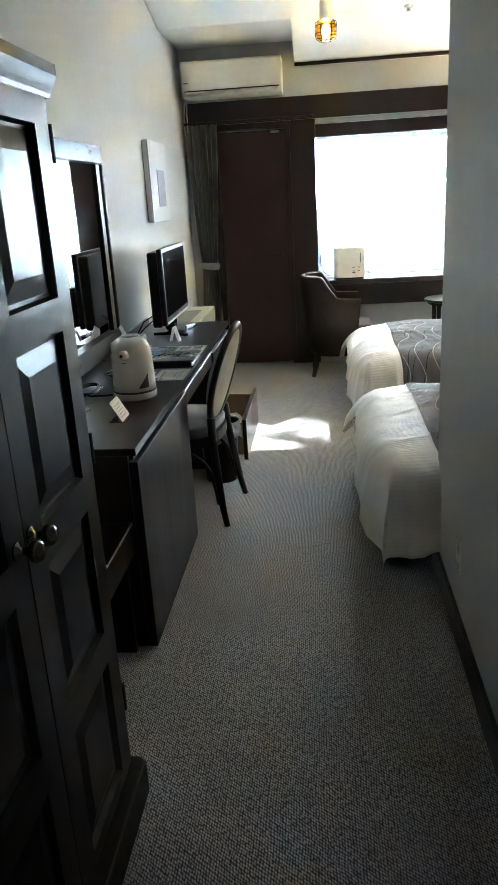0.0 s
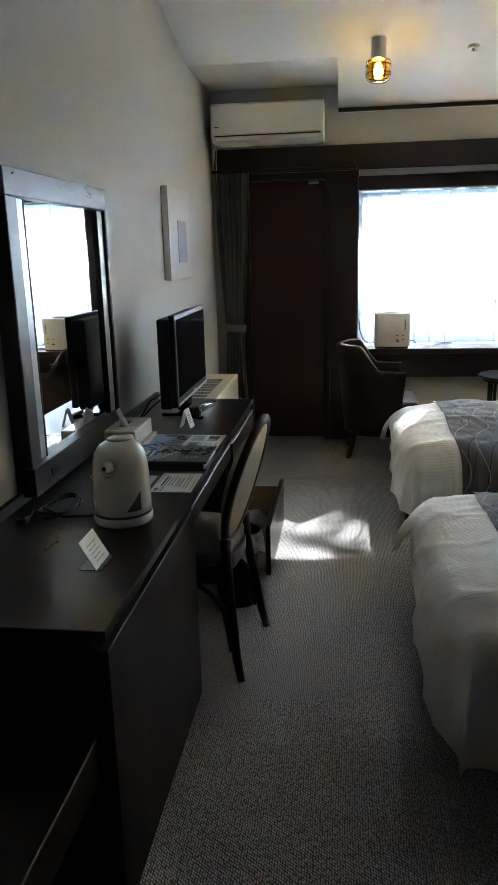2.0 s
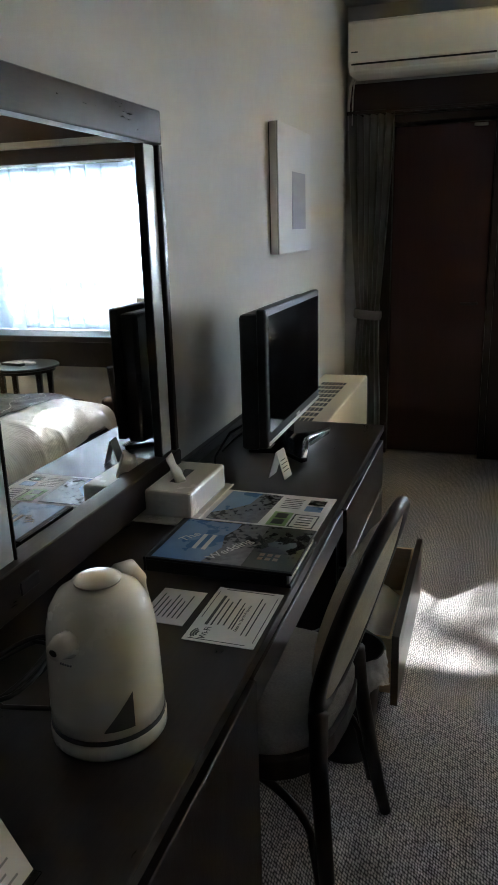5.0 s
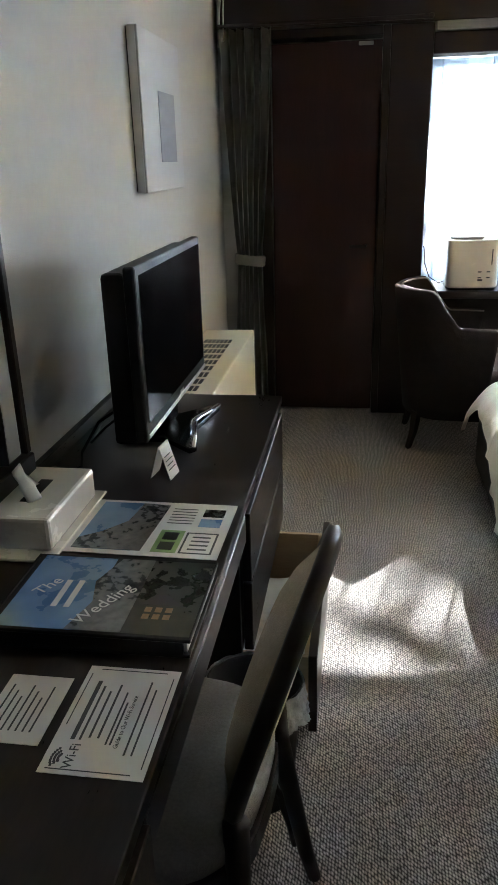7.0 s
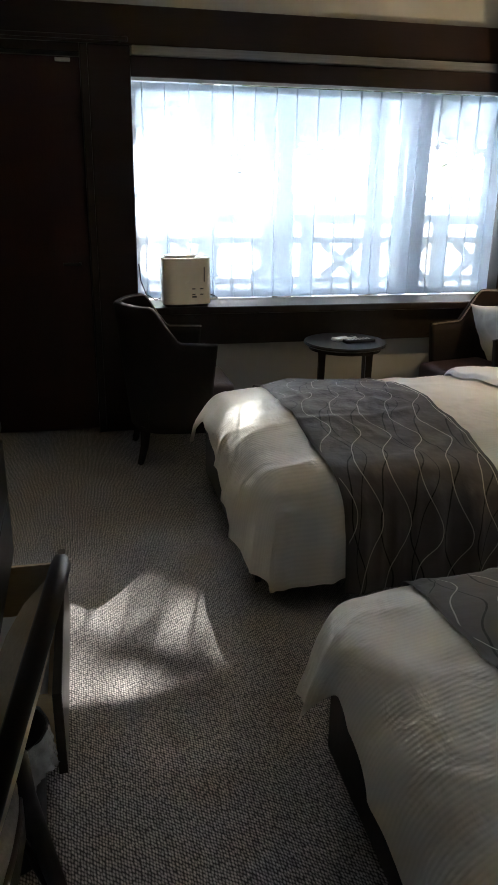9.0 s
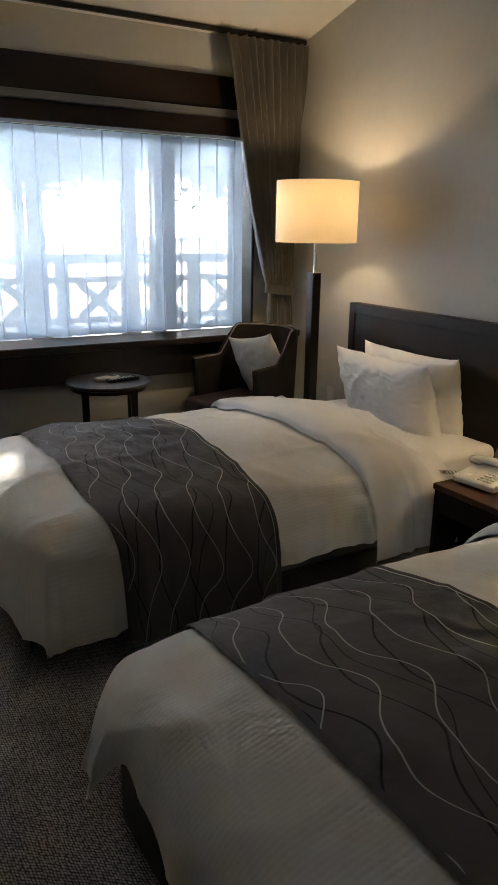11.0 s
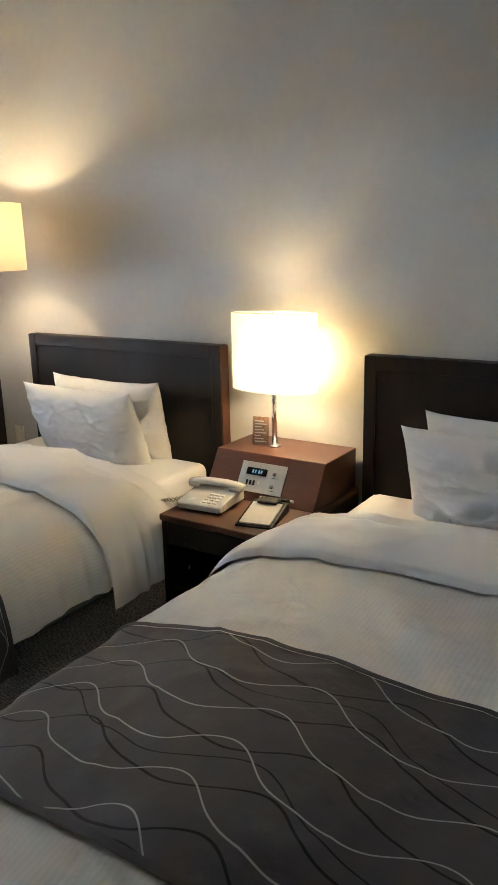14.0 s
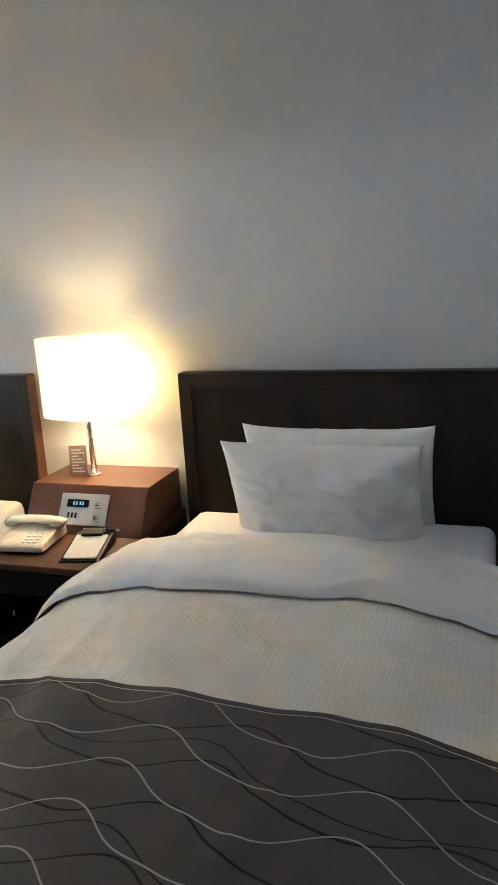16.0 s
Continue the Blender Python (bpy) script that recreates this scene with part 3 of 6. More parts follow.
sheer()
drape("drape_curtain", "grey-brown patterned curtain tied back beside the terrace door", 0.025, 0.30, 6.42, 0.03, 2.035, 0.90, 0.085, 0.225, 6.5, 0.05, 0.25)
drape("drape_curtain", "grey-brown full-length curtain tied back in the window corner", 3.02, 3.56, 6.33, 0.78, 2.395, 1.0, 3.33, 3.50, 10, 3.32, 3.52)
rod = thing("curtain_rod", "thin dark brown curtain rod above the terrace door", "curtain rod", pose(0, 0, 0))
part("rod", tube([(0.02, 6.41, 2.045), (1.065, 6.41, 2.045)], 0.011), M_TRIM, rod)
part("finial", lathe([(0, -0.014), (0.012, -0.01), (0.015, 0), (0.012, 0.01), (0, 0.014)], 14), M_TRIM, rod).matrix_local = pose(1.07, 6.41, 2.045, 0, 90, 0)
for x in (0.06, 1.045):
    part("bracket", box(x - 0.008, x + 0.008, 6.40, 6.463, 2.035, 2.055, 0.002), M_IRON, rod)


# ---- wardrobe and low bench ----
def raised_panel(y0, y1, z0, z1, x):
    """A fielded panel sunk in a door, its face towards +x."""
    bm = bmesh.new()
    rings = []
    for off, d in ((0, 0.0), (0.004, -0.014), (0.012, -0.014), (0.05, -0.003), (0.054, -0.003)):
        rings.append([bm.verts.new((x + d, y, z)) for y, z in ((y0 + off, z0 + off), (y1 - off, z0 + off), (y1 - off, z1 - off), (y0 + off, z1 - off))])
    for a, b in zip(rings, rings[1:]):
        for i in range(4):
            bm.faces.new((a[i], a[(i + 1) % 4], b[(i + 1) % 4], b[i]))
    bm.faces.new(rings[-1])
    return bm


def pierced_leaf(ys, zs, x0, x1):
    """A door leaf in one piece, open where its panels sit: the middle column, every second row."""
    bm = bmesh.new()
    at = {(i, j): bm.verts.new((x1, y, z)) for i, y in enumerate(ys) for j, z in enumerate(zs)}
    for i in range(len(ys) - 1):
        for j in range(len(zs) - 1):
            if not (i == 1 and j % 2 == 1):
                bm.faces.new((at[i, j], at[i + 1, j], at[i + 1, j + 1], at[i, j + 1]))
    r = bmesh.ops.extrude_face_region(bm, geom=bm.faces[:])
    for v in r["geom"]:
        if isinstance(v, bmesh.types.BMVert):
            v.co.x = x0
    bmesh.ops.recalc_face_normals(bm, faces=bm.faces[:])
    return bm


PANEL_Z = ((0.15, 0.455), (0.53, 0.83), (0.905, 1.215), (1.28, 1.59))
ward = thing("wardrobe", "dark espresso wooden wardrobe with panelled doors beside the entrance", "wardrobe", pose(0.006, 0, 0))
W0, W1 = 0.565, 1.392
bm = box(0.004, 0.585, W0, W0 + 0.02, 0.0, 1.65, 0.002)
box(0.004, 0.585, W1 - 0.02, W1, 0.0, 1.65, 0.002, bm)
box(0.004, 0.02, W0 + 0.021, W1 - 0.021, 0.1, 1.65, 0, bm)
box(0.021, 0.585, W0 + 0.021, W1 - 0.021, 1.61, 1.65, 0.002, bm)
box(0.021, 0.585, W0 + 0.021, W1 - 0.021, 0.09, 0.11, 0.002, bm)
part("carcass", bm, M_DARKV, ward)
part("plinth", prism(((0.004, W0 - 0.01), (0.6, W0 - 0.01), (0.642, W0 + 0.01), (0.642, W1 - 0.0), (0.628, W1 + 0.014), (0.004, W1 + 0.014)), 0.0, 0.1, 0.006), M_DARKV, ward)
bm = bmesh.new()
prof = ((0.0, 1.64), (0.612, 1.64), (0.614, 1.648), (0.619, 1.657), (0.626, 1.672), (0.629, 1.678), (0.629, 1.698), (0.0, 1.698))
ends = [[bm.verts.new((x, y, z)) for x, z in prof] for y in (W0 - 0.05, W1 + 0.05)]
for v, (x, z) in zip(ends[1], prof):
    v.co.y = W1 + max(0.002, (x - 0.6) * 0.2) if x > 0.1 else W1 + 0.05
for v, (x, z) in zip(ends[0], prof):
    v.co.y = W0 - max(0.002, (x - 0.6) * 0.75) if x > 0.1 else W0 - 0.05
for i in range(len(prof)):
    j = (i + 1) % len(prof)
    bm.faces.new((ends[0][i], ends[0][j], ends[1][j], ends[1][i]))
bm.faces.new(ends[0][::-1])
bm.faces.new(ends[1])
bmesh.ops.recalc_face_normals(bm, faces=bm.faces[:])
part("cornice", bm, M_DARKV, ward)
for y0, y1, hinge, knob in ((0.59, 0.980, 0.582, 0.945), (0.985, 1.37, 1.378, 1.005)):
    lo, hi = y0 + 0.078, y1 - 0.07
    zs = [0.112] + [z for p in PANEL_Z for z in p] + [1.645]
    dr = pierced_leaf((y0, lo, hi, y1), zs, 0.588, 0.61)
    d = part("door", dr, M_DARKV, ward)
    for a, b in PANEL_Z:
        part("panel", raised_panel(lo, hi, a, b, 0.609), M_DARKV, d)
    for z in (0.30, 0.945, 1.56):
        part("hinge", tube([(0.606, hinge, z - 0.035), (0.606, hinge, z + 0.035)], 0.0085, 10), M_BLACKP, d, "black hinge barrel")
    kb = lathe([(0.0, 0.0), (0.016, 0.0), (0.016, 0.004), (0.007, 0.008), (0.007, 0.02), (0.017, 0.028), (0.02, 0.036), (0.015, 0.045), (0.0, 0.048)], 20)
    moved(kb, pose(0.61, knob, 0.915, 0, 90, 0))
    part("knob", kb, M_BRONZE, d, "round bronzed knob", smooth=True)

bench = thing("luggage_bench", "low dark wooden luggage bench between wardrobe and desk", "bench", pose(0, 0, 0))
part("top", box(0.004, 0.50, 1.42, 2.018, 0.448, 0.476, 0.003), M_DARK, bench)
part("apron", box(0.47, 0.494, 1.42, 2.018, 0.36, 0.447, 0.002), M_DARK, bench)
for y in (1.422, 1.995):
    part("side", box(0.004, 0.468, y, y + 0.022, 0.0, 0.447, 0.002), M_DARKV, bench)

# ---- desk ----
desk = thing("desk", "long dark espresso wooden writing desk along the wall", "desk", pose(0, 0, 0))
part("desktop", box(0.004, 0.53, 2.03, 4.495, 0.695, 0.72, 0.0025, seg=2), M_DARK, desk)
part("upstand", box(0.004, 0.024, 2.03, 4.495, 0.721, 0.757, 0.002), M_DARK, desk)
part("top_rail", box(0.50, 0.512, 2.06, 4.48, 0.668, 0.694, 0.001), M_DARKV, desk)
part("end_panel", box(0.004, 0.50, 2.035, 2.06, 0.0, 0.694, 0.002), M_DARKV, desk)
part("front_panel", box(0.502, 0.532, 2.035, 2.915, 0.0, 0.672, 0.002), M_DARKV, desk)
part("divider", box(0.004, 0.50, 2.89, 2.912, 0.0, 0.667, 0.002), M_DARKV, desk)
part("knee_drawer", box(0.10, 0.522, 2.925, 3.755, 0.60, 0.667, 0.002), M_DARK, desk, "shallow drawer under the desktop")
part("back_panel", box(0.004, 0.02, 2.062, 4.475, 0.06, 0.694, 0.0), M_DARKV, desk)
part("pedestal_side", box(0.02, 0.50, 3.765, 3.787, 0.0, 0.694, 0.002), M_DARKV, desk)
part("pedestal_side", box(0.004, 0.505, 4.47, 4.492, 0.0, 0.694, 0.002), M_DARKV, desk)
part("pedestal_base", box(0.03, 0.48, 3.789, 4.468, 0.0, 0.045, 0.0), M_DARKV, desk)
part("drawer_front", box(0.508, 0.53, 3.768, 4.49, 0.485, 0.664, 0.002), M_DARK, desk)
part("drawer_front", box(0.508, 0.53, 3.768, 4.49, 0.29, 0.479, 0.002), M_DARK, desk)
part("partition_shelf", box(0.03, 0.50, 3.789, 4.468, 0.275, 0.287, 0.0), M_DARKV, desk)
od = part("open_drawer", box(0.665, 0.687, 3.768, 4.49, 0.05, 0.283, 0.002), M_DARK, desk, "lower drawer pulled open")
bm = box(0.20, 0.664, 3.80, 3.812, 0.07, 0.255)
box(0.20, 0.664, 4.446, 4.458, 0.07, 0.255, 0, bm)
box(0.20, 0.664, 3.8125, 4.4455, 0.07, 0.08, 0, bm)
box(0.20, 0.212, 3.8125, 4.4455, 0.0805, 0.255, 0, bm)
box(0.652, 0.664, 3.8125, 4.4455, 0.0805, 0.255, 0, bm)
part("drawer_box", bm, M_PALEWOOD, od, "pale wooden drawer inside")
cloth = thing("folded_robe", "white folded towelling robe in the open drawer", "robe", pose(0, 0, 0))
part("fold", grid(24, 24, lambda u, v: (0.225 + 0.41 * u, 3.84 + 0.55 * v, 0.084 + 0.09 * min(1, 6 * min(u, 1 - u, v, 1 - v)) + 0.012 * wob(u * 5, v * 6, 2)), thick=0.003), M_SHEET, cloth, smooth=True)

# ---- mirror ----
mir = thing("wall_mirror", "dark-framed wall mirror standing above the desk", "mirror", pose(0, 0, 0))
Y0, Y1, Z0, Z1 = 2.785, 3.69, 0.765, 1.72
part("backing", box(0.003, 0.03, Y0 + 0.01, Y1 - 0.01, Z0 + 0.01, Z1 - 0.01), M_DARKV, mir)
part("top_bar", box(0.003, 0.062, Y0, Y1, 1.64, Z1, 0.003), M_DARK, mir)
part("bottom_bar", box(0.003, 0.068, Y0, Y1, 0.742, 0.835, 0.003), M_DARK, mir)
part("side_bar", box(0.003, 0.062, Y0, Y0 + 0.075, 0.836, 1.639, 0.003), M_DARKV, mir)
part("side_bar", box(0.003, 0.062, Y1 - 0.022, Y1, 0.836, 1.639, 0.003), M_DARKV, mir)
part("side_strip", box(0.031, 0.05, Y0 + 0.077, Y0 + 0.142, 0.837, 1.638, 0.003), M_STRIPREFL, mir, "glossy mirror side strip, its window reflection painted pale")
part("side_strip", box(0.031, 0.05, Y1 - 0.082, Y1 - 0.024, 0.837, 1.638, 0.003), M_STRIPREFL, mir, "glossy mirror side strip, its window reflection painted pale")
for y in (Y0 + 0.144, Y1 - 0.092):
    part("bead", box(0.031, 0.052, y, y + 0.005, 0.837, 1.638, 0.001), M_BLACKP, mir)
part("glass", box(0.031, 0.040, Y0 + 0.153, Y1 - 0.093, 0.837, 1.638), M_MIRROR, mir, "silvered mirror glass")
part("switch", box(0.069, 0.074, 2.905, 2.965, 0.775, 0.803, 0.002), M_BLACKP, mir, "small black rocker switch")

# ---- picture on the wall ----
pic = thing("picture", "pale grey abstract picture on the papered wall", "picture", pose(0, 0, 0))
part("canvas", box(0.034, 0.042, 4.845, 5.40, 1.322, 1.832, 0.002), M_ART, pic)
# White side stands in for light falling on the canvas thickness.
part("canvas_edge", box(0.006, 0.0335, 4.846, 5.399, 1.323, 1.831, 0.001), M_SHEET, pic, "canvas side painted pale for the light that falls on it")
part("inner_print", box(0.0425, 0.0445, 5.055, 5.285, 1.42, 1.655), M_ARTIN, pic, "small mauve and grey print field")
part("back_frame", box(0.002, 0.0055, 4.85, 5.395, 1.327, 1.827), M_BLACKP, pic)

# ---- air conditioner ----
ac = thing("air_conditioner", "ivory split air conditioner above the terrace door", "air conditioner", pose(0, 0, 0))
prof = ((6.495, 2.225), (6.29, 2.222), (6.255, 2.232), (6.235, 2.26), (6.225, 2.30), (6.222, 2.45), (6.232, 2.472), (6.26, 2.482), (6.495, 2.482))
bm = bmesh.new()
e0, e1 = [[bm.verts.new((x, y, z)) for y, z in prof] for x in (0.055, 0.845)]
for i in range(len(prof)):
    j = (i + 1) % len(prof)
    bm.faces.new((e0[i], e0[j], e1[j], e1[i]))
bm.faces.new(e0[::-1])
bm.faces.new(e1)
bmesh.ops.recalc_face_normals(bm, faces=bm.faces[:])
bmesh.ops.bevel(bm, geom=[e for e in bm.edges if abs(e.verts[0].co.x - e.verts[1].co.x) < 1e-4], offset=0.006, segments=2, profile=0.5, affect="EDGES")
part("body", bm, M_ACW, ac)
part("front_panel", box(0.058, 0.842, 6.214, 6.221, 2.272, 2.462, 0.003), M_ACW, ac)
flap = box(-0.365, 0.365, -0.004, 0.004, -0.014, 0.014, 0.003)
moved(flap, pose(0.45, 6.238, 2.243, -30, 0, 0))
part("flap", flap, M_ACW, ac, "hinged louvre flap")
part("slot", box(0.075, 0.825, 6.2205, 6.2295, 2.26, 2.268), M_BLACKP, ac)
part("badge", box(0.075, 0.11, 6.2125, 6.2138, 2.318, 2.325), M_INK, ac)
hose = thing("aircon_pipe", "white conduit from air conditioner down the wall corner", "pipe", pose(0, 0, 0))
part("conduit", tube([(0.05, 6.44, 2.24), (0.03, 6.45, 2.19), (0.018, 6.455, 2.1), (0.018, 6.455, 1.99), (0.012, 6.455, 1.96)], 0.008), M_ACW, hose, smooth=True)
part("wire", tube([(0.075, 6.40, 2.23), (0.06, 6.40, 2.2), (0.052, 6.405, 2.12), (0.05, 6.405, 1.98)], 0.004), M_ACW, hose)

# ---- fan-coil cabinet ----
fcu = thing("fan_coil_unit", "cream metal heater cabinet with slotted top beside the desk", "heater", pose(0, 0, 0))
part("cabinet", box(0.004, 0.25, 4.56, 5.86, 0.03, 0.63, 0.008, seg=2), M_CREAM, fcu)
part("foot", box(0.02, 0.22, 4.58, 5.84, 0.0, 0.03), M_BLACKP, fcu)
slot_mesh = None
for i in range(10):
    for j in range(7):
        place = pose(0.057 + j * 0.019, 4.75 + i * 0.095, 0.6304)
        if slot_mesh is None:
            ob = part("grille_slot", box(-0.007, 0.007, -0.03, 0.03, -0.0009, 0.0009), M_BLACKP, fcu, "dark air slot")
            slot_mesh = ob.data
        else:
            ob = new("grille_slot", slot_mesh)
            ob.parent = fcu
        ob.matrix_local = place
part("hatch", box(0.205, 0.235, 4.60, 4.68, 0.6305, 0.6335, 0.001), M_CREAM, fcu)

# ---- things on the desk ----
tv = thing("television", "black flat-screen television on a silver-edged stand on the desk", "television", pose(0, 0, 0))
bm = box(-0.028, 0.0, -0.335, 0.335, 0.085, 0.49, 0.006, seg=2)
part("case", moved(bm, pose(0.285, 4.16, 0.722)), M_BLACKP, tv)
bm = box(-0.085, -0.0285, -0.325, 0.325, 0.075, 0.475, 0.012, seg=2)
part("rear_case", moved(bm, pose(0.285, 4.16, 0.722)), M_BLACKP, tv)
part("screen", box(0.2855, 0.287, 4.16 - 0.312, 4.16 + 0.312, 0.85, 1.192, 0.001), M_GLOSS, tv, "dark glossy screen, switched off")
part("chin_bar", box(0.286, 0.289, 4.16 - 0.325, 4.16 + 0.325, 0.815, 0.826, 0.001), M_STEEL, tv, "silver strip under the screen")
part("badge", box(0.2895, 0.291, 4.14, 4.18, 0.832, 0.84), M_STEEL, tv)
part("neck", box(0.21, 0.262, 4.10, 4.22, 0.74, 0.86, 0.01), M_GLOSS, tv)
part("base", prism(((0.15, 4.05), (0.26, 4.06), (0.345, 3.98), (0.36, 4.0), (0.33, 4.16), (0.36, 4.33), (0.345, 4.345), (0.26, 4.26), (0.15, 4.27)), 0.7205, 0.737, 0.003), M_GLOSS, tv)
part("base_edge", tube([(0.352, 3.985, 0.737), (0.34, 4.06, 0.742), (0.325, 4.12, 0.746), (0.32, 4.16, 0.748), (0.325, 4.2, 0.746), (0.34, 4.26, 0.742), (0.355, 4.335, 0.737)], 0.009, flat=0.6), M_CHROME, tv, "silver curved front edge", smooth=True)
cab = thing("tv_cable", "black cables curling behind the television", "cable", pose(0, 0, 0))
part("cable", tube([(0.2, 3.98, 0.86), (0.13, 3.93, 0.82), (0.09, 3.90, 0.75), (0.1, 3.86, 0.727), (0.07, 3.8, 0.727), (0.05, 3.74, 0.727)], 0.004), M_BLACKP, cab, smooth=True)
part("cable", tube([(0.2, 4.05, 0.84), (0.12, 4.0, 0.78), (0.07, 4.02, 0.73), (0.04, 4.2, 0.727), (0.05, 4.4, 0.727)], 0.0035), M_BLACKP, cab, smooth=True)


def tent_card(m, w, hgt, label):
    t = thing("tent_card", label, "card", m)
    for s in (1, -1):
        bm = box(-w / 2, w / 2, -0.0006, 0.0006, 0, hgt)
        part("leaf", moved(bm, pose(0, s * hgt * 0.3, 0, s * 17, 0, 0)), M_PAPER, t)
    ink = bmesh.new()
    for i in range(4):
        box(-w * 0.35, w * (0.35 - 0.1 * (i % 2)), -0.0016, -0.0009, hgt * (0.25 + 0.13 * i), hgt * (0.25 + 0.13 * i) + 0.0025, 0, ink)
    part("print", moved(ink, pose(0, -hgt * 0.3, 0, -17, 0, 0)), M_INK, t)
    return t


tent_card(pose(0.315, 3.845, 0.7205, 0, 0, 82), 0.055, 0.085, "white folded tent card on the desk by the television")
# leaning acrylic card
ac_card = thing("acrylic_card", "white card in a leaning clear acrylic stand on the desk", "card", pose(0.415, 2.368, 0.7205, 0, 0, 90))
part("card", moved(box(-0.05, 0.05, -0.001, 0.001, 0, 0.08), pose(0, 0, 0.002, -30, 0, 0)), M_PAPER, ac_card)
ink = bmesh.new()
for i in range(5):
    box(-0.03, 0.03 - 0.012 * (i % 2), -0.002, -0.0012, 0.012 + 0.011 * i, 0.0145 + 0.011 * i, 0, ink)
part("print", moved(ink, pose(0, 0, 0.002, -30, 0, 0)), M_RAIL, ac_card, "faint grey print")
part("stand", box(-0.05, 0.05, -0.012, 0.045, 0, 0.0018), M_PANE, ac_card, "clear acrylic foot")


def kettle():
    t = thing("electric_kettle", "ivory airpot-shaped electric kettle on the desk", "kettle", pose(0.376, 2.68, 0.7205, 0, 0, -97) @ Matrix.Diagonal((0.93, 0.93, 0.99, 1)))
    part("base", lathe([(0, 0), (0.088, 0), (0.092, 0.006), (0.092, 0.022), (0.086, 0.027), (0, 0.027)], 40), M_WHITEP, t, smooth=True)
    part("band", lathe([(0.0, 0.0265), (0.0905, 0.0265), (0.0905, 0.034), (0, 0.034)], 40), M_INK, t, "thin grey band")
    part("body", lathe([(0, 0.0335), (0.089, 0.034), (0.089, 0.06), (0.086, 0.15), (0.083, 0.18), (0.077, 0.205), (0.064, 0.226), (0.044, 0.238), (0.03, 0.242), (0, 0.243)], 44), M_WHITEP, t, smooth=True)
    part("lid", lathe([(0, 0.243), (0.036, 0.2425), (0.037, 0.246), (0.028, 0.25), (0, 0.251)], 30), M_WHITEP, t, smooth=True)
    sp = tube([(0.07, 0, 0.178), (0.098, 0, 0.186), (0.112, 0, 0.184)], 0.016, 14, ends=(0.022, 0.013))
    part("spout", sp, M_WHITEP, t, smooth=True)
    part("spout_mouth", tube([(0.1118, 0, 0.1845), (0.1135, 0, 0.184)], 0.006, 12), M_BLACKP, t)
    hd = tube([(-0.05, 0, 0.232), (-0.085, 0, 0.225), (-0.11, 0, 0.195), (-0.116, 0, 0.15), (-0.108, 0, 0.1), (-0.085, 0, 0.075)], 0.012, 12, flat=1.2)
    part("handle", hd, M_WHITEP, t, smooth=True)
    lab = bmesh.new()
    for i in range(10):
        a = radians(32 + i * 3)
        p = (0.0908 * math.cos(a), 0.0908 * math.sin(a))
        q = (0.0908 * math.cos(a + radians(3)), 0.0908 * math.sin(a + radians(3)))
        h0, h1 = 0.05 + 0.0055 * i, 0.05 + 0.0055 * (i + 1)
        lab.faces.new([lab.verts.new(v) for v in ((*p, 0.048), (*q, 0.048), (*q, h1), (*p, h0))])
    part("warning_label", lab, M_INK, t, "small dark three-cornered label")
    mk = bmesh.new()
    for i in range(5):
        a = radians(-8 + i * 3)
        box(0.0855 * math.cos(a) - 0.0006, 0.0855 * math.cos(a) + 0.0016, 0.0855 * math.sin(a) - 0.0014, 0.0855 * math.sin(a) + 0.0014, 0.150, 0.153, 0, mk)
    part("mark", mk, M_INK, t)
    return t


kettle()
cord = thing("kettle_cord", "coiled black power cord on the desk", "cord", pose(0, 0, 0))
pts = []
for i in range(60):
    a = i / 59 * 2 * math.pi * 2.6
    pts.append((0.16 + 0.045 * math.cos(a) + 0.008 * math.sin(a * 1.7), 2.74 + 0.10 * math.sin(a) + 0.01 * math.cos(a * 2.3), 0.7265 + 0.004 * (1 + math.sin(a * 1.31)) + i * 0.0002))
pts += [(0.2, 2.66, 0.73), (0.27, 2.68, 0.727), (0.29, 2.70, 0.727)]
part("flex", tube(pts, 0.0042, 8), M_BLACKP, cord, smooth=True)
part("plug", box(0.075, 0.11, 2.60, 2.635, 0.7215, 0.745, 0.005), M_BLACKP, cord)
part("cord", tube([(0.045, 2.79, 0.80), (0.06, 2.77, 0.74), (0.08, 2.72, 0.726), (0.1, 2.64, 0.726)], 0.003), M_BLACKP, mir, "thin black cord")

# tissue box on its tray
tis = thing("tissue_box", "white lacquered tissue box cover with a tissue drawn up", "tissue box", pose(0.118, 3.575, 0.7205, 0, 0, 0) @ Matrix.Diagonal((1.12, 1.08, 1.05, 1)))
part("cover", box(-0.068, 0.068, -0.118, 0.118, 0.006, 0.072, 0.007, seg=2), M_WHITEP, tis)
part("rim", box(-0.08, 0.08, -0.148, 0.148, 0.0, 0.0055, 0.002), M_WHITEP, tis)
part("slot", box(-0.012, 0.012, -0.05, 0.05, 0.0722, 0.073), M_BLACKP, tis)
part("tissue", grid(16, 12, lambda u, v: (0.006 - 0.022 * v + 0.016 * math.sin(u * 5.5) * (1 - 0.5 * v), -0.055 + 0.085 * u * (1 - 0.45 * v) + 0.006 * wob(u * 4, v * 4, 1), 0.070 + 0.078 * v * (1 - 0.55 * abs(u - 0.3)) + 0.004 * wob(u * 5, v * 3, 4)), thick=0.0006), M_TISSUE, tis, smooth=True)


def sheet(name, label, m, w, d, thick, mat):
    """A flat printed thing: w across (x), d deep (y)."""
    t = thing(name, label, "printed matter", m)
    part("page", box(-w / 2, w / 2, -d / 2, d / 2, 0, thick, min(0.001, thick * 0.3)), mat, t)
    return t


def patch(t, name, mat, x0, x1, y0, y1, z, outline=None):
    if outline:
        return part(name, prism(outline, z, z + 0.0004), mat, t)
    return part(name, box(x0, x1, y0, y1, z, z + 0.0004), mat, t)


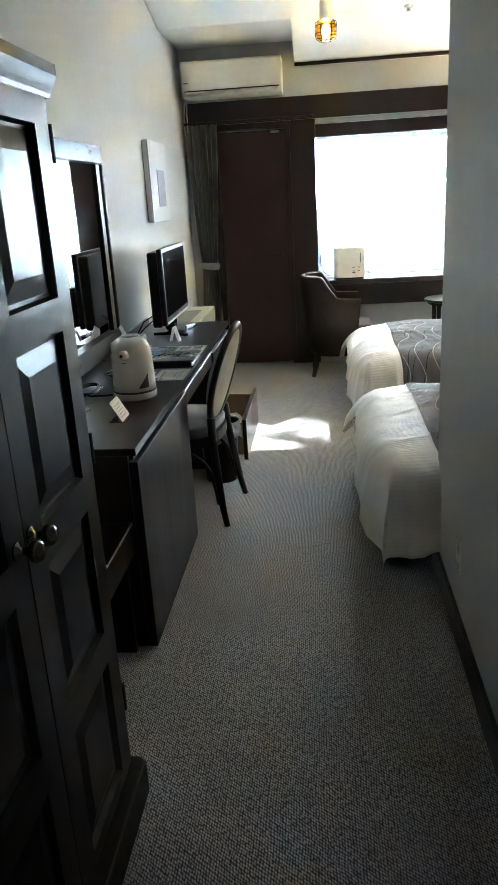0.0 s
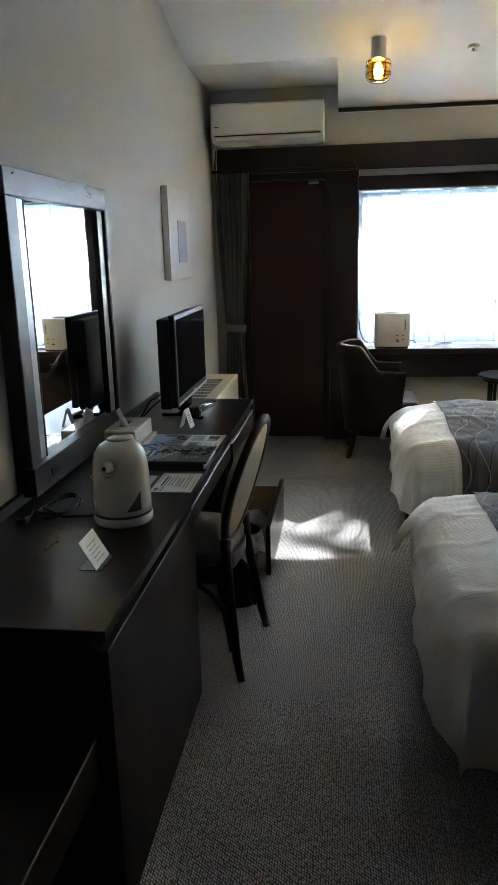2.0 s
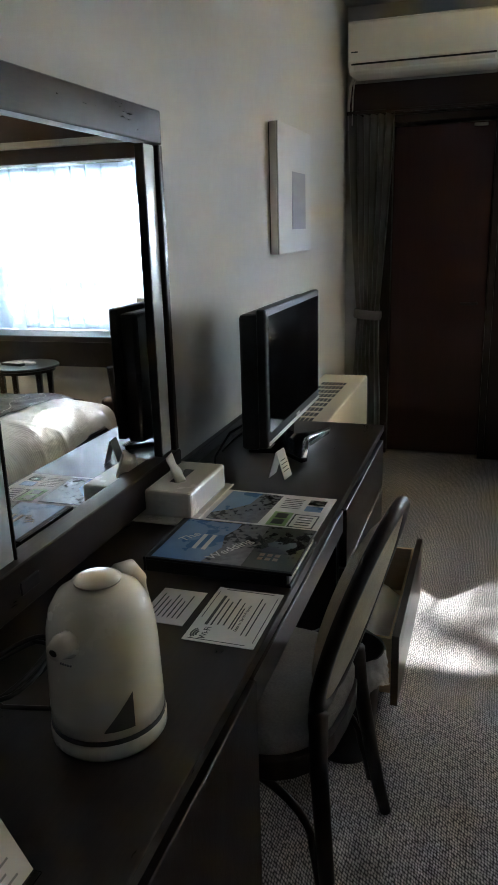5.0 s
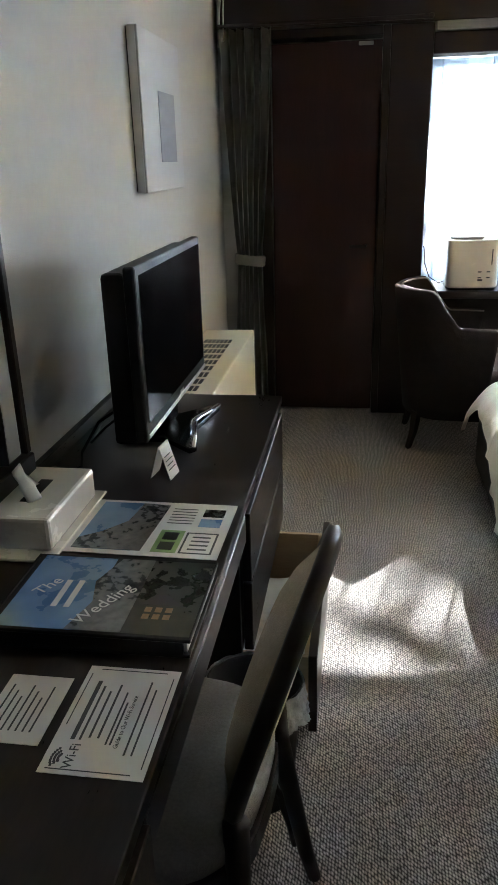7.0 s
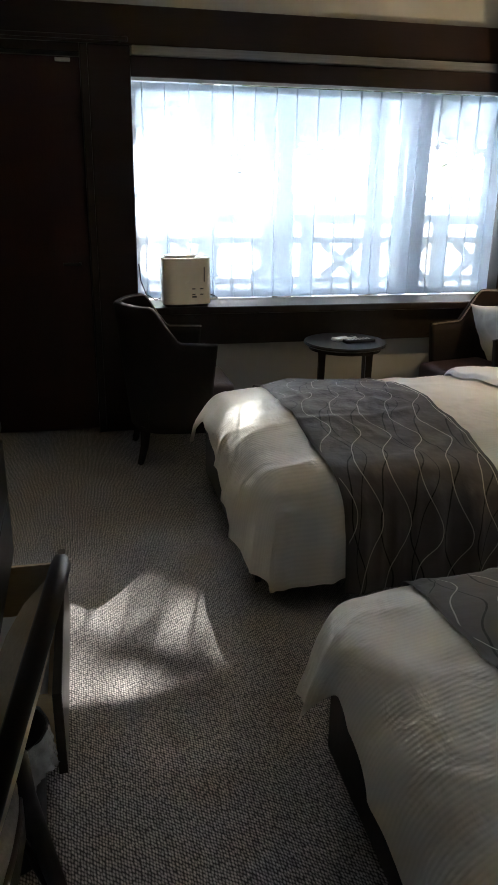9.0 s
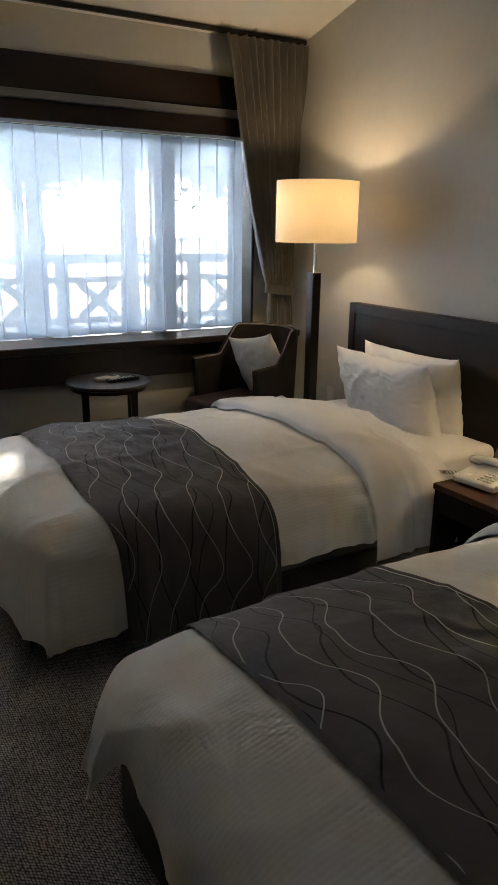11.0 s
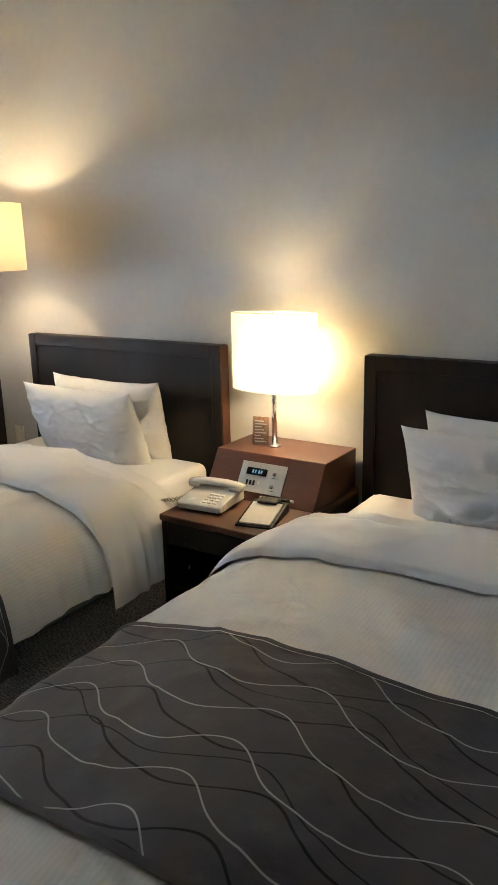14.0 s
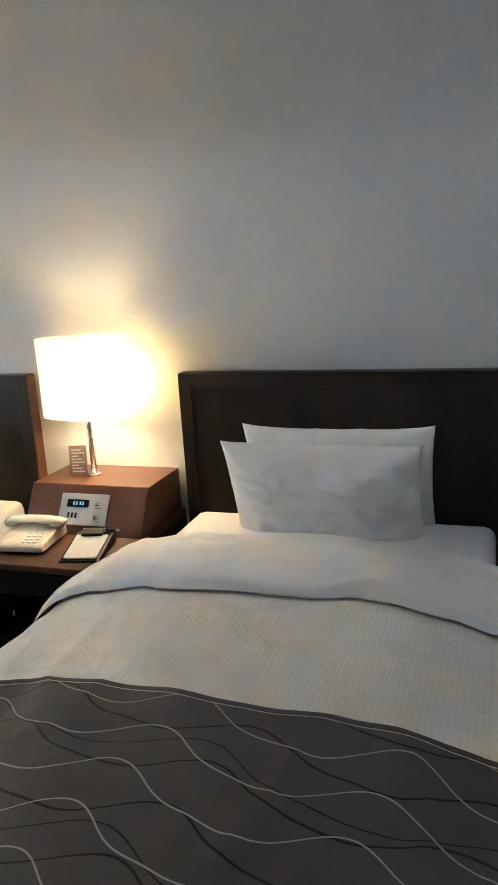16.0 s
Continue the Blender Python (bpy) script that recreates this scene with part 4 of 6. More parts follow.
leaf = sheet("leaflet", "glossy leaflet with mountain photographs on the desk", pose(0.36, 3.578, 0.7205, 0, 0, -1), 0.31, 0.232, 0.0015, M_PAPER)
patch(leaf, "photo_sky", M_SKYPRINT, -0.14, -0.02, -0.10, 0.105, 0.0016)
patch(leaf, "photo_ridge", M_ROCKPRINT, 0, 0, 0, 0, 0.0021, ((-0.14, -0.1), (-0.02, -0.1), (-0.0, -0.1), (0.01, 0.1), (-0.05, 0.105), (-0.06, 0.02), (-0.1, -0.03), (-0.14, -0.06)))
patch(leaf, "green_field", M_GREENPRINT, 0.02, 0.07, -0.10, -0.01, 0.0016)
patch(leaf, "photo", M_WOODPRINT, 0.03, 0.06, -0.09, -0.06, 0.0021)
patch(leaf, "photo", M_WOODPRINT, 0.09, 0.135, 0.055, 0.09, 0.0016)
patch(leaf, "photo", M_SKYPRINT, 0.09, 0.135, 0.01, 0.045, 0.0016)
patch(leaf, "photo", M_WOODPRINT, 0.03, 0.06, -0.05, -0.02, 0.0021)
for i in range(6):
    patch(leaf, "text_bar", M_INK, 0.022, 0.075, 0.02 + i * 0.013, 0.023 + i * 0.013, 0.0016)
bm = box(0.075, 0.14, -0.10, -0.096, 0.0016, 0.002)
box(0.075, 0.14, -0.02, -0.016, 0.0016, 0.002, 0, bm)
box(0.075, 0.079, -0.0955, -0.0205, 0.0016, 0.002, 0, bm)
box(0.136, 0.14, -0.0955, -0.0205, 0.0016, 0.002, 0, bm)
for i in range(4):
    box(0.09, 0.127, -0.085 + i * 0.016, -0.08 + i * 0.016, 0.0016, 0.002, 0, bm)
part("voucher", bm, M_INK, leaf)

book = thing("guest_binder", "thick black guest binder with a wedding photograph cover", "binder", pose(0.367, 3.283, 0.7205) @ Matrix.Diagonal((1, 1, 1.12, 1)))
part("lower_cover", box(-0.166, 0.16, -0.115, 0.115, 0.0, 0.006, 0.001), M_BLACKP, book)
part("page_block", box(-0.15, 0.155, -0.108, 0.108, 0.0062, 0.024), M_PAPER, book)
part("front_flap", box(-0.165, 0.15, -0.1145, -0.1085, 0.0062, 0.024), M_BLACKP, book, "black folded flap along the front edge")
part("upper_cover", box(-0.166, 0.162, -0.115, 0.115, 0.0242, 0.0295, 0.001), M_BLACKP, book)
part("spine", box(-0.172, -0.1665, -0.115, 0.115, 0.0, 0.0295, 0.001), M_BLACKP, book)
patch(book, "photo_sky", M_SKYPRINT, -0.155, -0.02, -0.108, 0.108, 0.0297)
patch(book, "photo_mountain", M_ROCKPRINT, 0, 0, 0, 0, 0.0302, ((-0.04, -0.108), (0.05, -0.108), (0.05, 0.108), (-0.01, 0.108), (-0.035, 0.03), (-0.02, -0.03)))
patch(book, "photo_wood", M_WOODPRINT, 0.0505, 0.158, -0.108, 0.108, 0.0297)
for i in range(3):
    for j in range(2):
        patch(book, "photo_house", M_HOUSEPRINT, 0.072 + 0.017 * i, 0.083 + 0.017 * i, -0.068 + 0.019 * j, -0.055 + 0.019 * j, 0.0302)
patch(book, "photo_roof", M_INK, 0, 0, 0, 0, 0.0306, ((0.06, -0.03), (0.13, -0.03), (0.1, 0.0), (0.08, 0.0)))
text_part("The", 0.034, pose(-0.115, -0.02, 0.0303, 0, 0, 62), M_PAPER, book)
text_part("Wedding", 0.034, pose(-0.02, -0.095, 0.0309, 0, 0, 62), M_PAPER, book)
for i in range(2):
    patch(book, "text_bar", M_PAPER, -0.085 + 0.022 * i, -0.075 + 0.022 * i, -0.05, 0.03, 0.0303)

wifi = sheet("wifi_card", "laminated white wireless network guide card on the desk", pose(0.453, 3.033, 0.7205, 0, 0, 0), 0.137, 0.206, 0.0012, M_PAPER)
bm = bmesh.new()
for x0, x1, y0, y1 in ((-0.06, 0.05, -0.0965, -0.095), (0.0605, 0.062, -0.085, 0.085), (-0.05, 0.05, 0.095, 0.0965), (-0.0615, -0.06, -0.02, 0.085)):
    box(x0, x1, y0, y1, 0.0013, 0.0017, 0, bm)
part("border", bm, M_INK, wifi)
text_part("Wi-Fi", 0.0185, pose(-0.028, -0.094, 0.0014, 0, 0, 90), M_INK, wifi)
text_part("Guide to Our Wi-Fi Service", 0.0088, pose(0.02, -0.055, 0.0014, 0, 0, 90), M_INK, wifi)
bm = bmesh.new()
for i, (y0, y1, wd) in enumerate(((-0.045, 0.07, 0.006), (-0.045, 0.06, 0.003), (-0.04, 0.05, 0.003), (-0.04, 0.065, 0.003))):
    box(-0.046 + i * 0.0115, -0.046 + i * 0.0115 + wd, y0, y1, 0.0013, 0.0017, 0, bm)
for i, (y0, y1) in enumerate(((-0.05, 0.05), (-0.05, 0.03))):
    box(0.002 + i * 0.006, 0.0045 + i * 0.006, y0, y1, 0.0013, 0.0017, 0, bm)
for i, (y0, y1) in enumerate(((-0.065, 0.075), (-0.065, 0.06))):
    box(0.031 + i * 0.01, 0.0335 + i * 0.01, y0, y1, 0.0013, 0.0017, 0, bm)
part("text_bar", bm, M_INK, wifi)
arcs = bmesh.new()
for rr in (0.008, 0.014, 0.020):
    for i in range(8):
        a = radians(180 - 50 + i * 12.5)
        cx, cy = -0.043 + rr * 0.75 * math.cos(a), -0.078 + rr * math.sin(a) * 1.0
        box(cx - 0.0016, cx + 0.0016, cy - 0.0019, cy + 0.0019, 0.0013, 0.0017, 0, arcs)
part("signal_mark", arcs, M_INK, wifi)
note = sheet("notice_card", "small laminated white notice card on the desk", pose(0.322, 3.038, 0.7205, 0, 0, 0), 0.094, 0.133, 0.0012, M_PAPER)
bm = bmesh.new()
for i in range(7):
    box(-0.035 + i * 0.01, -0.0325 + i * 0.01, -0.045, 0.045 - 0.012 * (i % 3), 0.0013, 0.0017, 0, bm)
part("text_bar", bm, M_INK, note)
dish = thing("sweet_dish", "small blue-rimmed white dish holding wrapped sweets", "dish", pose(0.2, 3.045, 0.7205))
part("bowl", lathe([(0, 0.003), (0.03, 0.003), (0.045, 0.012), (0.049, 0.016), (0.046, 0.0165), (0.03, 0.007), (0, 0.006)], 32), M_NAVY, dish, smooth=True)
part("rim", lathe([(0.0455, 0.0166), (0.049, 0.0172), (0.0505, 0.016), (0.049, 0.0155)], 32), M_WHITEP, dish, smooth=True)
swt = thing("wrapped_sweet", "white paper-wrapped sweet in the dish", "sweet", pose(0.2, 3.045, 0.728, 0, 0, 20))
part("wrapper", box(-0.022, 0.022, -0.02, 0.02, 0, 0.012, 0.004, seg=2), M_PAPER, swt)


# ---- desk chair ----
def desk_chair():
    t = thing("desk_chair", "black-framed oval-back chair with beige woven upholstery at the desk", "chair", pose(0.475, 3.225, 0, 0, 0, -6.5))
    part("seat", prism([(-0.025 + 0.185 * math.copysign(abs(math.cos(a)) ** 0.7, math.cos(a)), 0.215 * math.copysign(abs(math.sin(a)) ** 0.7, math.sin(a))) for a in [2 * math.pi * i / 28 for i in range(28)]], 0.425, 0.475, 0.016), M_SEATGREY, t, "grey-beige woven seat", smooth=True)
    part("seat_rail", prism([(-0.025 + 0.19 * math.copysign(abs(math.cos(a)) ** 0.7, math.cos(a)), 0.22 * math.copysign(abs(math.sin(a)) ** 0.7, math.sin(a))) for a in [2 * math.pi * i / 28 for i in range(28)]], 0.375, 0.424, 0.004), M_DARKV, t)
    for s in (-1, 1):
        part("front_leg", tube([(-0.16, s * 0.17, 0.38), (-0.165, s * 0.172, 0.2), (-0.165, s * 0.175, 0.0)], 0.017, 12, ends=(0.02, 0.012)), M_DARKV, t, smooth=True)
        part("rear_leg", tube([(0.145, s * 0.13, 0.50), (0.15, s * 0.145, 0.40), (0.172, s * 0.172, 0.22), (0.19, s * 0.193, 0.08), (0.207, s * 0.203, 0.0)], 0.017, 12, ends=(0.021, 0.014)), M_DARKV, t, smooth=True)
        pts = [(-0.13 + 0.275 * math.sin(i / 10 * math.pi / 2), s * (0.165 + 0.008 * i / 10), 0.22 + 0.155 * math.cos(i / 10 * math.pi / 2)) for i in range(11)]
        pts += [(0.158, s * 0.182, 0.16), (0.168, s * 0.187, 0.10)]
        part("brace", tube(pts, 0.0095, 8, ends=(0.011, 0.007)), M_DARKV, t, smooth=True)

    def back(a, r0, r1, off):
        # oval ring, leaning back
        y, z = r0 * math.cos(a), r1 * math.sin(a)
        return Vector((0.115 + 0.135 * ((z + 0.23) / 0.46) + off + 0.008 * (1 - (y / 0.21) ** 2), y, 0.685 + z))

    fr = bmesh.new()
    seg, rings = 48, []
    for i in range(seg):
        a = 2 * math.pi * i / seg
        c = back(a, 0.192, 0.218, 0)
        out = (back(a, 0.20, 0.226, 0) - back(a, 0.18, 0.206, 0)).normalized()
        nrm = Vector((1, 0, -0.25)).normalized()
        rings.append([fr.verts.new(c + out * p + nrm * q) for p, q in ((-0.019, -0.006), (0.0, -0.010), (0.016, -0.006), (0.019, 0.008), (0.008, 0.018), (-0.008, 0.018), (-0.021, 0.008))])
    for a, b in zip(rings, rings[1:] + rings[:1]):
        for k in range(7):
            fr.faces.new((a[k], a[(k + 1) % 7], b[(k + 1) % 7], b[k]))
    bmesh.ops.recalc_face_normals(fr, faces=fr.faces[:])
    part("back_frame", fr, M_DARKV, t, smooth=True)
    pad = bmesh.new()
    for off, s in ((-0.008, -1), (0.012, 1)):
        rows = []
        for k in range(6):
            q = k / 5
            rows.append([pad.verts.new(back(2 * math.pi * i / 40, 0.178 * (1 - q) + 1e-4, 0.204 * (1 - q) + 1e-4, off + s * (0.044 if s < 0 else 0.008) * (1 - (1 - q) ** 4))) for i in range(40)])
        for a, b in zip(rows, rows[1:]):
            for i in range(40):
                pad.faces.new((a[i], a[(i + 1) % 40], b[(i + 1) % 40], b[i]))
    part("back_pad", pad, M_SEATCLOTH, t, "beige woven back pad", smooth=True)
    return t


desk_chair()
bin_ = thing("waste_bin", "black waste bin lined with a clear plastic bag under the desk", "bin", pose(0.555, 3.61, 0) @ Matrix.Diagonal((0.95, 0.95, 1.2, 1)))
part("bucket", lathe([(0, 0.0), (0.085, 0.0), (0.088, 0.004), (0.112, 0.27), (0.115, 0.275), (0.109, 0.275), (0.084, 0.008), (0, 0.008)], 30, 1, 0.85), M_BLACKP, bin_, smooth=True)


def bag(u, v):
    a = u * 2 * math.pi
    drop = (0.085 + 0.07 * wob(math.cos(a) * 2, math.sin(a) * 2, 1)) * v
    r = 0.117 + 0.006 * v + (0.014 * wob(math.cos(a) * 6, math.sin(a) * 6, v * 3) + 0.010 * crease(math.cos(a) * 5, math.sin(a) * 5 + v, v * 2, 4)) * (0.2 + v)
    return (r * math.cos(a), 0.85 * r * math.sin(a), 0.279 - drop + 0.004 * wob(a * 3, v, 2))


part("liner", grid(110, 12, bag), M_BAG, bin_, "crumpled clear plastic liner", smooth=True)


# ---- armchairs, round table ----
def armchair(name, label, m):
    """A tub armchair facing +x, its seat's middle over the origin."""
    t = thing(name, label, "armchair", m, "armchairs by the window")
    n = 30

    def line(k):
        # plan of the shell: arm front, round the back, other arm front
        a = -1 + 2 * k
        if abs(a) > 0.52:
            s = 1 if a > 0 else -1
            q = (abs(a) - 0.52) / 0.48
            return Vector((-0.10 + 0.22 * q, s * (0.268 + 0.012 * q), 0))
        ang = a / 0.52 * math.pi / 2
        return Vector((-0.10 - 0.19 * math.cos(ang) ** 0.8, 0.268 * math.sin(ang), 0))

    def height(k):
        a = abs(-1 + 2 * k)
        q = min(1, max(0, (a - 0.38) / 0.22))
        q = q * q * (3 - 2 * q)
        return 0.835 * (1 - q) + (0.655 - 0.02 * max(0, a - 0.6)) * q

    def shell(inner):
        def f(u, v):
            p = line(u)
            d = (line(min(1, u + 0.01)) - line(max(0, u - 0.01))).normalized()
            nrm = Vector((d.y, -d.x, 0))
            top = height(u)
            z = 0.19 + (top - 0.19) * v
            a = abs(-1 + 2 * u)
            lean = 0.075 * v * max(0, 1 - a / 0.6)
            slope = -0.05 * (1 - v) * max(0, (a - 0.5) / 0.5)
            return p + nrm * (-0.024 if inner else 0.024) * (1 - 0.25 * v) + Vector((-lean + slope, 0, z))
        return f

    bm = grid(n * 2, 10, shell(False))
    joined(bm, grid(n * 2, 10, shell(True)))
    for u0 in (0, 1):
        joined(bm, grid(1, 10, lambda a, b: shell(False)(u0, b).lerp(shell(True)(u0, b), a)))
    joined(bm, grid(n * 2, 2, lambda a, b: shell(False)(a, 1).lerp(shell(True)(a, 1), b) + Vector((0, 0, 0.012 * math.sin(b * math.pi)))))
    joined(bm, grid(n * 2, 1, lambda a, b: shell(False)(a, 0).lerp(shell(True)(a, 0), b)))
    bmesh.ops.remove_doubles(bm, verts=bm.verts[:], dist=0.0008)
    bmesh.ops.recalc_face_normals(bm, faces=bm.faces[:])
    part("shell", bm, M_VELVET, t, smooth=True)
    part("piping", tube([shell(False)(i / 60, 1) + Vector((0, 0, 0.004)) for i in range(61)], 0.0045, 6), M_PIPING, t, "pale worn piping along the top edge", smooth=True)
    part("seat_base", box(-0.25, 0.19, -0.242, 0.242, 0.20, 0.31, 0.01), M_VELVET, t)
    part("seat_cushion", box(-0.235, 0.225, -0.243, 0.243, 0.312, 0.435, 0.035, seg=3), M_LEATHER, t, "brown leather-like seat cushion", smooth=True)
    for x, y in ((0.16, 0.22), (0.16, -0.22), (-0.25, 0.2), (-0.25, -0.2)):
        k = 0.02 if x > 0 else -0.035
        part("leg", tube([(x, y, 0.21), (x + k * 0.3, y, 0.1), (x + k, y, 0.0)], 0.02, 4, ends=(0.027, 0.016)), M_DARKV, t)
    return t


armchair("armchair", "brown upholstered tub armchair with its back to the door", pose(1.31, 6.10, 0, 0, 0, 0) @ Matrix.Diagonal((0.97, 0.94, 0.97, 1)))
armchair("armchair", "brown upholstered tub armchair in the window corner", pose(2.93, 6.0, 0, 0, 0, 192) @ Matrix.Diagonal((0.97, 0.95, 0.97, 1)))
cu = thing("cushion", "pale square cushion leaning in the corner armchair", "cushion", pose(3.10, 6.03, 0.60, 0, 0, 8))


def pillow_mesh(w, h, d, seed, nu=26, full=2.4):
    """A filled cushion: w wide, h high, d thick, its corners drawn out to points."""
    bm = bmesh.new()
    for side in (1, -1):
        def f(u, v):
            a, b = 2 * u - 1, 2 * v - 1
            k = max(0, (1 - abs(a) ** full)) ** 0.6 * max(0, (1 - abs(b) ** full)) ** 0.6
            pinch = 1 - 0.04 * (1 - abs(b) ** 2) * abs(a) ** 3
            pinch2 = 1 - (0.11 if b > 0 else 0.02) * (1 - abs(a) ** 3) * abs(b) ** 2
            wr = 0.012 * wob(a * 2.5, b * 2.5, seed) + 0.008 * wob(a * 5 + b * 2, b * 4, seed + 3) + 0.004 * wob(a * 10, b * 8, seed + 5) + 0.012 * crease(a * 1.6 + b, b * 1.4 - a * 0.8, seed + 8, 5) + 0.007 * crease(a * 3 - b * 2, b * 3 + a, seed + 9, 5)
            return Vector((a * w / 2 * pinch, side * (d / 2 * k + wr * k), b * h / 2 * pinch2))
        joined(bm, grid(nu, nu, f))
    bmesh.ops.remove_doubles(bm, verts=bm.verts[:], dist=0.0006)
    bmesh.ops.recalc_face_normals(bm, faces=bm.faces[:])
    return bm


part("cover", moved(pillow_mesh(0.40, 0.38, 0.12, 3), pose(0, 0, 0, 0, 0, 90) @ pose(0, 0, 0, -20, 10, 0)), M_CUSHION, cu, smooth=True)

table = thing("side_table", "small round dark wooden side table below the window", "table", pose(2.17, 6.05, 0))
part("tabletop", lathe([(0, 0.565), (0.21, 0.565), (0.222, 0.572), (0.224, 0.58), (0.22, 0.587), (0, 0.587)], 48), M_DARK, table, smooth=False)
part("apron", lathe([(0.19, 0.545), (0.196, 0.545), (0.196, 0.5645), (0.19, 0.5645)], 40), M_DARKV, table)
for i in range(4):
    a = radians(28 + 90 * i)
    x, y = 0.175 * math.cos(a), 0.175 * math.sin(a)
    part("leg", moved(tube([(0, 0, 0.5645), (0, 0, 0.3), (0.01, 0, 0.0)], 0.02, 4, ends=(0.026, 0.017)), pose(x, y, 0, 0, 0, 28 + 90 * i)), M_DARKV, table)
rc = thing("remote_control", "black remote control lying on the side table", "remote control", pose(2.23, 6.0, 0.588, 0, 0, -80))
part("case", box(-0.024, 0.024, -0.09, 0.09, 0, 0.018, 0.005, seg=2), M_BLACKP, rc)
bm = bmesh.new()
for i in range(3):
    for j in range(7):
        box(-0.017 + i * 0.013, -0.009 + i * 0.013, -0.07 + j * 0.02, -0.06 + j * 0.02, 0.0181, 0.0198, 0, bm)
part("buttons", bm, M_PAPER, rc, "small pale buttons")
rc2 = thing("remote_control", "pale grey remote control lying on the side table", "remote control", pose(2.17, 6.07, 0.588, 0, 0, -70))
part("case", box(-0.026, 0.026, -0.07, 0.07, 0, 0.016, 0.005, seg=2), M_ACW, rc2)
part("display", box(-0.018, 0.018, 0.02, 0.055, 0.0162, 0.0168), M_INK, rc2)
part("buttons", box(-0.016, 0.016, -0.04, 0.0, 0.0162, 0.0175), M_PAPER, rc2)

hum = thing("humidifier", "white box humidifier standing on the window sill", "humidifier", pose(1.355, 6.45, 0.736, 0, 0, 4))
outl = [(0.135 * math.copysign(abs(math.cos(a)) ** 0.45, math.cos(a)), 0.085 * math.copysign(abs(math.sin(a)) ** 0.45, math.sin(a))) for a in [2 * math.pi * i / 36 for i in range(36)]]
part("body", prism(outl, 0.012, 0.262, 0.006), M_WHITEP, hum, smooth=False)
part("foot", prism([(x * 0.92, y * 0.9) for x, y in outl], 0.0, 0.0118), M_BLACKP, hum)
part("lid", prism([(x * 0.62 - 0.03, y * 0.7) for x, y in outl], 0.2622, 0.276, 0.005), M_WHITEP, hum)
part("level_window", box(0.085, 0.091, -0.0872, -0.0845, 0.135, 0.215, 0.001), M_INK, hum, "dark water-level slot")
bm = bmesh.new()
for x in (0.02, 0.065):
    for z in (0.065, 0.095):
        box(x, x + 0.018, -0.0872, -0.0845, z, z + 0.006, 0, bm)
box(0.02, 0.045, -0.0874, -0.0845, 0.05, 0.06, 0, bm)
part("controls", bm, M_INK, hum)
part("power_cord", tube([(1.24, 6.47, 0.78), (1.19, 6.48, 0.76), (1.14, 6.5, 0.79), (1.115, 6.52, 0.86), (1.11, 6.54, 0.93), (1.107, 6.55, 0.95)], 0.003), M_BLACKP, hum, "thin black power cord", smooth=True).matrix_parent_inverse = hum.matrix_world.inverted()
part("power_cord", tube([(1.5 + 0.04 * math.cos(a), 6.47 + 0.01 * math.sin(a), 0.762 + 0.022 * math.sin(a)) for a in [i * 0.35 for i in range(12)]], 0.003), M_BLACKP, hum, "thin black power cord", smooth=True).matrix_parent_inverse = hum.matrix_world.inverted()


# ---- beds ----
BED_X0, BED_TOP = 1.36, 0.452


def smooth_drop(d, r, limit):
    """Lie of a cloth d past an edge: (reach beyond the edge, fall)."""
    if d <= 0:
        return 0.0, 0.0
    arc = r * math.pi / 2
    if d < arc:
        a = d / r
        return r * math.sin(a), r * (1 - math.cos(a))
    rest = min(d - arc, limit)
    return r + rest * 0.10, r + rest


